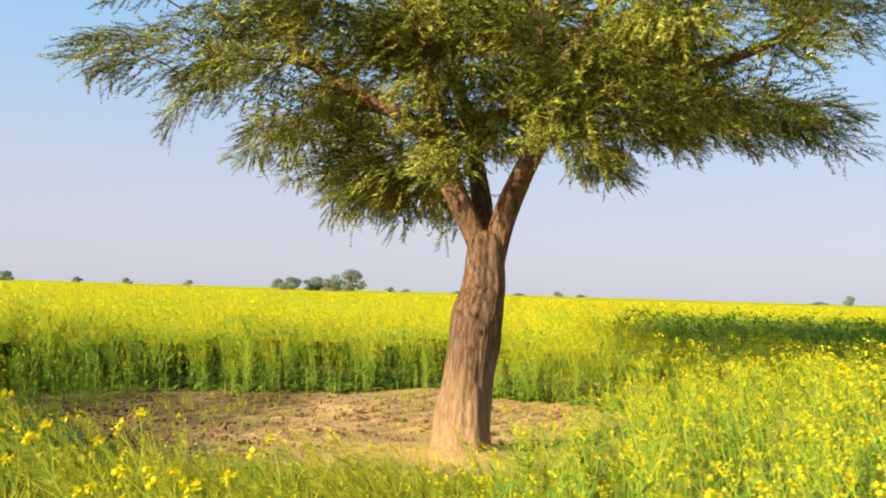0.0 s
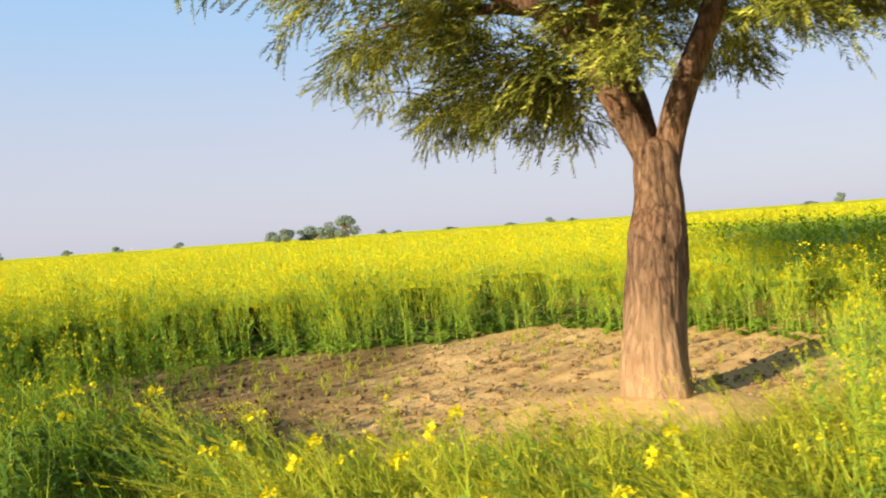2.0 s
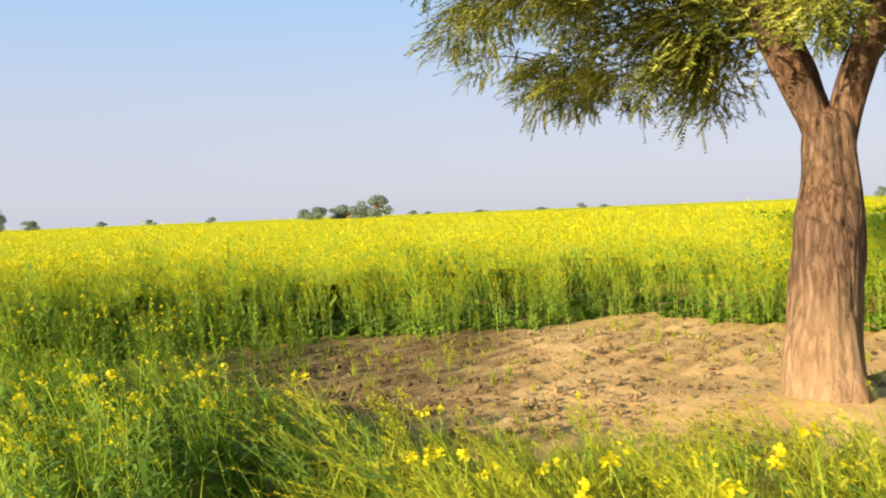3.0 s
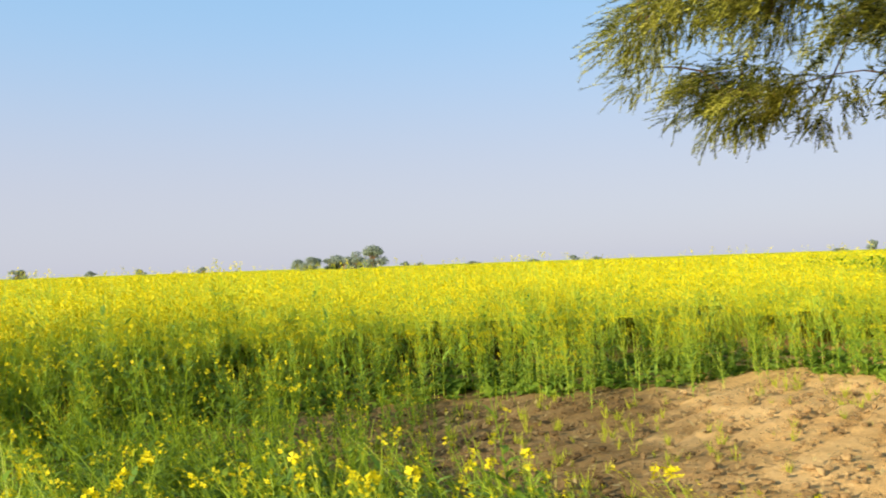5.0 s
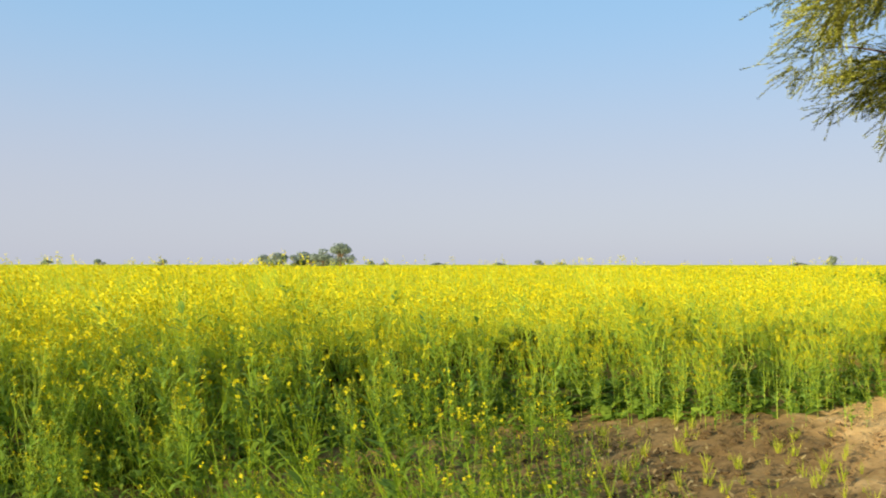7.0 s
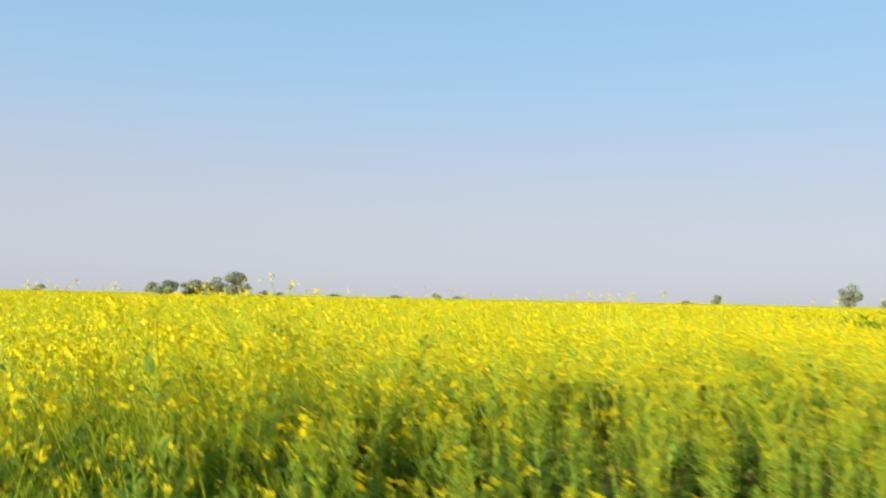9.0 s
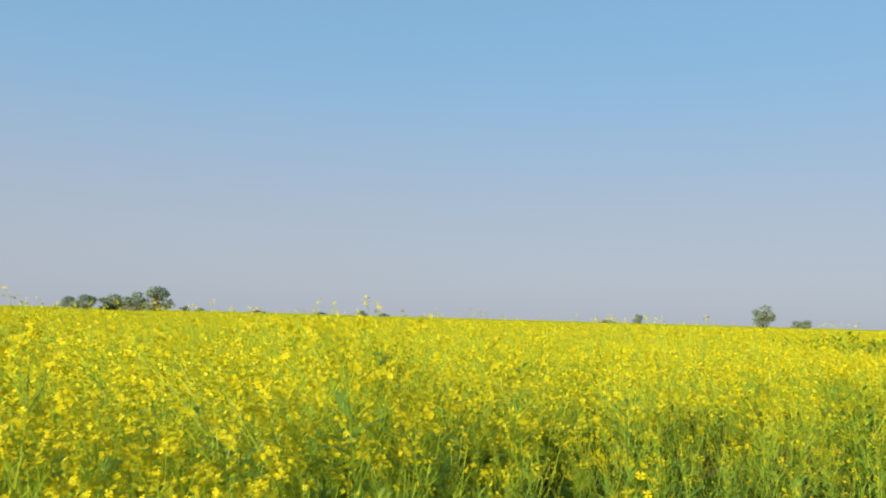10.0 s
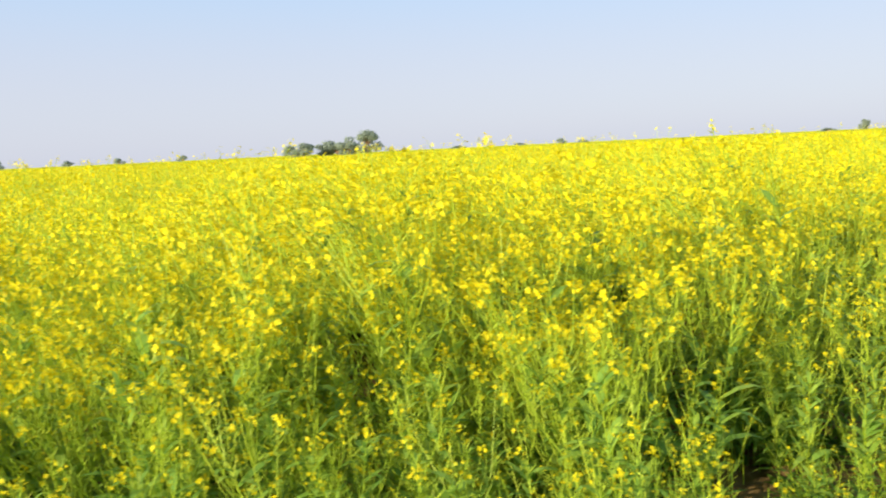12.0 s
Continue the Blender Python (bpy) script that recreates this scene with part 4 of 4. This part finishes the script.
def shade_tree():
    rng = np.random.default_rng(77)
    root = new("field_tree")
    root.location = TREE
    tagged(root, "spreading tree with furrowed brown bark, forked trunk and feathery olive foliage", "tree")
    # trunk, leaning a little, fluted towards the foot
    line = smooth_line([(0.03, 0.06, -0.15), (0.035, 0.11, 0.15), (0.045, 0.16, 0.6), (0.09, 0.24, 1.1), (0.145, 0.31, 1.4), (0.195, 0.40, 1.65), (0.205, 0.44, 1.95), (0.21, 0.46, 2.20)], 96)
    rad = np.interp(line[:, 2], [-0.15, 0.05, 0.3, 0.7, 1.1, 1.4, 1.7, 1.95, 2.1, 2.28], [0.37, 0.305, 0.276, 0.262, 0.248, 0.234, 0.213, 0.200, 0.180, 0.12])
    s = Soup()
    gnarled(s, line, rad, 84, 3.0, 0.13, 3)
    part("trunk", s, [BARK], root, "thick fluted trunk", True)
    limbs = [
        ([(0.12, -0.02, 1.70), (0.09, 0, 2.08), (-0.06, 0.0, 2.42), (-0.24, 0.0, 2.78), (-0.38, 0.05, 3.12), (-0.75, 0.1, 3.45), (-1.5, 0.0, 3.8), (-2.2, -0.2, 4.4)], (0.122, 0.122, 0.05)),
        ([(0.20, -0.02, 1.70), (0.27, 0, 2.08), (0.38, -0.02, 2.5), (0.57, -0.03, 2.95), (0.77, 0.0, 3.4), (0.86, 0.1, 3.9), (1.2, 0.2, 4.5), (1.7, 0.3, 5.1)], (0.13, 0.125, 0.05)),
        ([(0.16, 0.1, 2.1), (0.12, 0.35, 2.6), (0.06, 0.6, 3.0), (0.0, 1.0, 3.6), (-0.2, 1.6, 4.2), (-0.3, 2.3, 4.7)], (0.13, 0.10, 0.04)),
        ([(0.76, 0.0, 3.42), (1.15, -0.15, 3.62), (1.8, -0.4, 3.8), (2.6, -0.6, 4.0), (3.2, -0.8, 4.3)], (0.085, 0.07, 0.03)),
        ([(-0.2, 0.03, 2.95), (-0.4, -0.5, 3.4), (-0.5, -1.2, 3.8), (-0.7, -2.0, 4.1)], (0.075, 0.06, 0.03)),
        ([(0.82, 0.05, 3.75), (0.7, -0.6, 4.2), (0.8, -1.4, 4.5), (1.1, -2.2, 4.6)], (0.075, 0.06, 0.03)),
        ([(0.0, 1.0, 3.6), (0.7, 1.5, 3.9), (1.6, 2.0, 4.2), (2.3, 2.5, 4.4)], (0.07, 0.05, 0.03)),
        ([(-0.75, 0.1, 3.45), (-1.2, 0.9, 3.7), (-1.7, 1.9, 3.9), (-2.0, 2.7, 4.0)], (0.07, 0.05, 0.03)),
        ([(0.86, 0.1, 3.9), (0.6, 0.2, 4.7), (0.3, 0.1, 5.4), (0.1, 0.0, 5.9)], (0.08, 0.06, 0.03)),
    ]
    nodes, nrad = [], []
    for k, (pts, (r0, r1, r2)) in enumerate(limbs):
        line = smooth_line(np.array(pts) + FORK, 34)
        rad = np.interp(np.linspace(0, 1, 34), [0, 0.3, 0.5, 1], [r0, r1, r1 * 0.9, r2])
        s = Soup()
        gnarled(s, line, rad, 18 if k < 3 else 10, 5.0 + k, 0.11)
        part("limb", s, [BARK], root, "", True)
        nodes += [p for p in line[8:]]
        nrad += list(rad[8:])
    nodes, nrad = np.array(nodes), np.array(nrad)
    # broken stubs of old twigs on the trunk and the two main limbs
    for foot, way, r in (((-0.06, 0.36, 2.66), (-0.5, -0.8, 0.6), 0.026), ((0.46, 0.36, 2.52), (0.3, -0.8, 0.7), 0.020), ((0.62, 0.42, 2.80), (0.9, -0.2, 0.5), 0.016), ((0.60, 0.38, 2.70), (0.6, -0.7, 0.5), 0.014)):
        s = Soup()
        end = np.array(foot) + unit(way) * 0.06
        gnarled(s, [np.array(foot) - unit(way) * 0.08, foot, end], [r * 1.5, r * 1.2, r * 0.8], 9, r * 300, 0.3)
        part("branch_stub", s, [BARK], root, "dark broken twig stub")
    # boughs that reach for points spread through an umbrella-shaped crown
    aims, tufts = [], []
    while len(aims) < 190:
        a, r = rng.uniform(0, 2 * math.pi), 3.85 * rng.random() ** 0.42
        r *= 1 + 0.13 * math.exp(-((a - 1.75) / 0.3) ** 2) + 0.05 * math.exp(-((a - 2.6) / 0.35) ** 2) + 0.12 * math.exp(-((a - 3.45) / 0.35) ** 2) - 0.06 * max(0.0, math.cos(a + 0.15)) ** 3 + 0.10 * math.exp(-((a - 2.0) / 0.2) ** 2)
        top = 6.1 - 0.085 * r * r
        low = 3.0 + 0.125 * max(r - 1.6, 0) ** 2 - 0.40 * math.exp(-((a - 2.2) / 0.5) ** 2) - 0.25 * math.exp(-((a - 2.0) / 0.2) ** 2) - 0.15 * math.exp(-r) + 0.22 * max(0.0, math.cos(a + 0.2)) + 0.45 * noise.noise((1.1 * math.cos(a) * r, 1.1 * math.sin(a) * r, 5))
        low += 0.55 * math.exp(-((a - 4.3) / 0.65) ** 2) * min(1.0, max(0.0, (r - 1.3) / 1.5))          # the side towards the sun hangs less low
        z = low + (top - low) * rng.random() ** 1.35
        if r < 1.0 and z < 3.3:
            continue
        p = (r * math.cos(a) + 0.42, r * math.sin(a) + 0.55, z)
        if any(math.dist(p, q) < 0.62 for q in tufts):
            continue
        # several boughs end together in one tuft, with open air between the tufts
        tufts.append(p)
        for _ in range(rng.integers(2, 5)):
            aims.append(tuple(np.array(p) + rng.normal(0, 1, 3) * (0.20, 0.20, 0.09)))
    for p in ((-0.64, 0.78, 2.85), (-1.04, 0.68, 2.8), (-0.44, 1.08, 2.8), (-1.55, 4.0, 3.35), (-1.7, 3.85, 4.1), (-2.05, 3.6, 3.15), (-1.2, 4.2, 3.3), (-1.25, 4.3, 4.0), (-2.3, 3.4, 3.8), (-1.0, 4.4, 4.6), (-1.9, 3.9, 4.7), (-1.5, 3.9, 2.95), (-1.15, 3.9, 3.0), (-0.8, 3.5, 2.95)):
        aims += [tuple(np.array(p) + rng.normal(0, 1, 3) * (0.16, 0.16, 0.12)) for _ in range(2)]
    for _ in range(52):
        a, r = rng.uniform(0, 2 * math.pi), rng.uniform(0.3, 2.2)
        aims.append((r * math.cos(a) + 0.3, r * math.sin(a) + 0.6, rng.uniform(3.25, 4.7)))
    aims = np.array(sorted(aims, key=lambda p: np.linalg.norm(np.subtract(p, (0.26, 0.48, 3.2)))))
    place, away, core, core_way = [], [], [], []
    for aim in aims:
        d = np.linalg.norm(nodes - aim, axis=1) + 0.8 * np.maximum(nodes[:, 2] - aim[2], 0)
        i = int(np.argmin(d))
        start, r0 = nodes[i], min(nrad[i] * 0.62, 0.035)
        out = aim - start
        mid = start + out * 0.5 + (0, 0, 0.10 * np.linalg.norm(out)) + rng.normal(0, 0.05, 3)
        line = smooth_line([start, mid, aim], 7)
        bough = Soup()
        tube(bough, line, np.linspace(max(r0, 0.011), 0.005, 7), 4, 0)
        nodes = np.concatenate([nodes, line[2:]])
        nrad = np.concatenate([nrad, np.linspace(max(r0, 0.011), 0.005, 7)[2:]])
        part("bough", bough, [BARK], root, "", True)
        flat = np.array((aim[0] - 0.2, aim[1] - 0.48, 0.0))
        flat = flat / max(np.linalg.norm(flat), 0.4)
        # a flat drooping plume of twigs fans out along the bough
        ahead = unit(unit(out) * 0.5 + flat + (0, 0, -0.22))
        across = unit(np.cross(ahead, (0, 0, 1)) + rng.normal(0, 0.28, 3))
        for j in range(76):
            u = rng.uniform(0.1, 1.0) ** 0.85
            w = rng.choice((-1, 1)) * rng.random() ** 0.8
            broad = 0.34 * (1.15 - u) ** 0.6 * min(1.0, 3 * u)
            place.append(aim + ahead * (u - 0.72) * 0.85 + across * w * broad + rng.normal(0, 0.04, 3) - (0, 0, 0.16 * u * u + 0.22 * (w * broad) ** 2))
            away.append(ahead + across * w * 0.9 + rng.normal(0, 0.30, 3) - (0, 0, 0.18 * u))
        # loose strands hang from the underside
        for j in range(9 if aim[2] < 3.7 else 2):
            place.append(aim + rng.normal(0, 0.11, 3) * (1, 1, 0.5) - (0, 0, 0.08))
            away.append(flat * 0.5 + rng.normal(0, 0.25, 3) - (0, 0, 1.0))
        for j in range(26):
            core.append(start + out * rng.uniform(0.0, 0.8) + rng.normal(0, 0.15, 3) + (0, 0, 0.10))
            core_way.append(rng.normal(0, 0.6, 3) + flat)
    place, away = np.array(place), np.array(away)
    s = Soup()
    kinds = [spray(rng, 20, 1.05, 1.15) for _ in range(10)]
    lay_sprays(s, kinds, place, away, rng.uniform(0.4, 0.85, len(place)), rng)
    kinds = [spray(rng, 14, 1.3, 1.6) for _ in range(8)]
    core = np.array(core)
    deep = np.hypot(core[:, 0] - 0.42, core[:, 1] - 0.55) < 3.1
    core, core_way = core[deep], np.array(core_way)[deep]
    lay_sprays(s, kinds, core, core_way, rng.uniform(0.8, 1.2, len(core)), rng)
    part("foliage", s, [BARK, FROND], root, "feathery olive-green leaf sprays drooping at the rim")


shade_tree()


# ---------------------------------------------------------------- trees on the horizon
def far_tree_model(rng, lobes, low):
    """A distant field tree: short trunk, forked limbs and a crown of leaf clumps, one metre high."""
    wood, leaf = Soup(), Soup()
    tube(wood, [(0, 0, -0.02), (0.01, 0, 0.2), (0, 0.01, 0.4), (0.0, 0.0, 0.6)], [0.035, 0.028, 0.022, 0.012], 7, 0)
    spots = []
    for i in range(lobes):
        o = unit(rng.normal(size=3)) * rng.uniform(0.35, 1.0) ** 0.5
        spots.append((o[0] * 0.33, o[1] * 0.33, low + 0.42 + o[2] * 0.34))
        x, y, z = spots[-1]
        tube(wood, [(0, 0, 0.3), (x * 0.5, y * 0.5, (0.3 + z) / 2 + 0.03), spots[-1]], [0.016, 0.011, 0.004], 5, 0)
    for c in spots:
        size = rng.uniform(0.13, 0.20)
        for j in range(190):
            o = unit(rng.normal(size=3)) * size * rng.uniform(0.5, 1.1) * (1.15, 1.15, 0.85)
            n = unit(o + rng.normal(0, 0.08, 3))
            p, q = frame_of(n)
            z = rng.uniform(0.018, 0.036)
            k = np.array(c) + o
            leaf.add([k - p * z, k + q * z * 0.7, k + p * z, k - q * z * 0.7], [(0, 1, 2), (0, 2, 3)], 0)
    return wood, leaf


def horizon():
    rng = np.random.default_rng(91)
    models = []
    for lobes, low in ((15, 0.08), (14, 0.06), (13, 0.06), (11, 0.0)):
        root = new("distant_tree")
        wood, leaf = far_tree_model(rng, lobes, low)
        part("trunk", wood, [BARK], root, "", True)
        part("crown", leaf, [HAZED_LEAF], root)
        tagged(root, "round grey-green tree standing far off in the field", "tree", "trees on the horizon")
        models.append(root)
    used = set()

    def put(k, compass, far, tall, wide, turn):
        a = radians(compass)
        m = pose(far * math.sin(a) - 3, far * math.cos(a) + 3, 0, 0, 0, turn) @ Matrix.Diagonal((wide, wide, tall, 1))
        if k in used:
            c = copy_thing(models[k], m)
            c.matrix_basis = m
        else:
            models[k].matrix_basis = m
            used.add(k)

    # the copse: a round tree and a row beside it
    put(0, -5.9, 200, 7.2, 7.8, 20)
    put(1, -7.0, 208, 5.7, 7.4, 140)
    put(2, -7.8, 212, 5.4, 8.2, 70)
    put(1, -8.5, 214, 5.0, 7.6, 250)
    put(2, -10.0, 208, 5.2, 7.2, 190)
    put(3, -10.7, 212, 4.6, 7.0, 10)
    # single bushes and trees along the skyline
    for compass, far, tall, wide in ((-23.8, 400, 4.4, 10), (-20.9, 400, 4.6, 11), (-17.05, 400, 4.6, 10), (-29.8, 300, 9.2, 12), (-28.0, 360, 5.4, 12), (-3.6, 380, 3.9, 9),
                                     (-2.5, 420, 3.2, 10), (8.0, 400, 4.4, 10), (9.6, 420, 3.2, 11), (5.4, 430, 3.0, 14), (1.2, 430, 2.9, 16),
                                     (26.4, 330, 5.8, 7), (24.6, 400, 3.0, 14), (34.2, 330, 10.0, 15), (36.5, 330, 5.0, 12)):
        put(3 if tall < 5 else rng.integers(0, 3), compass, far, tall, wide * 0.68, rng.uniform(0, 360))


horizon()
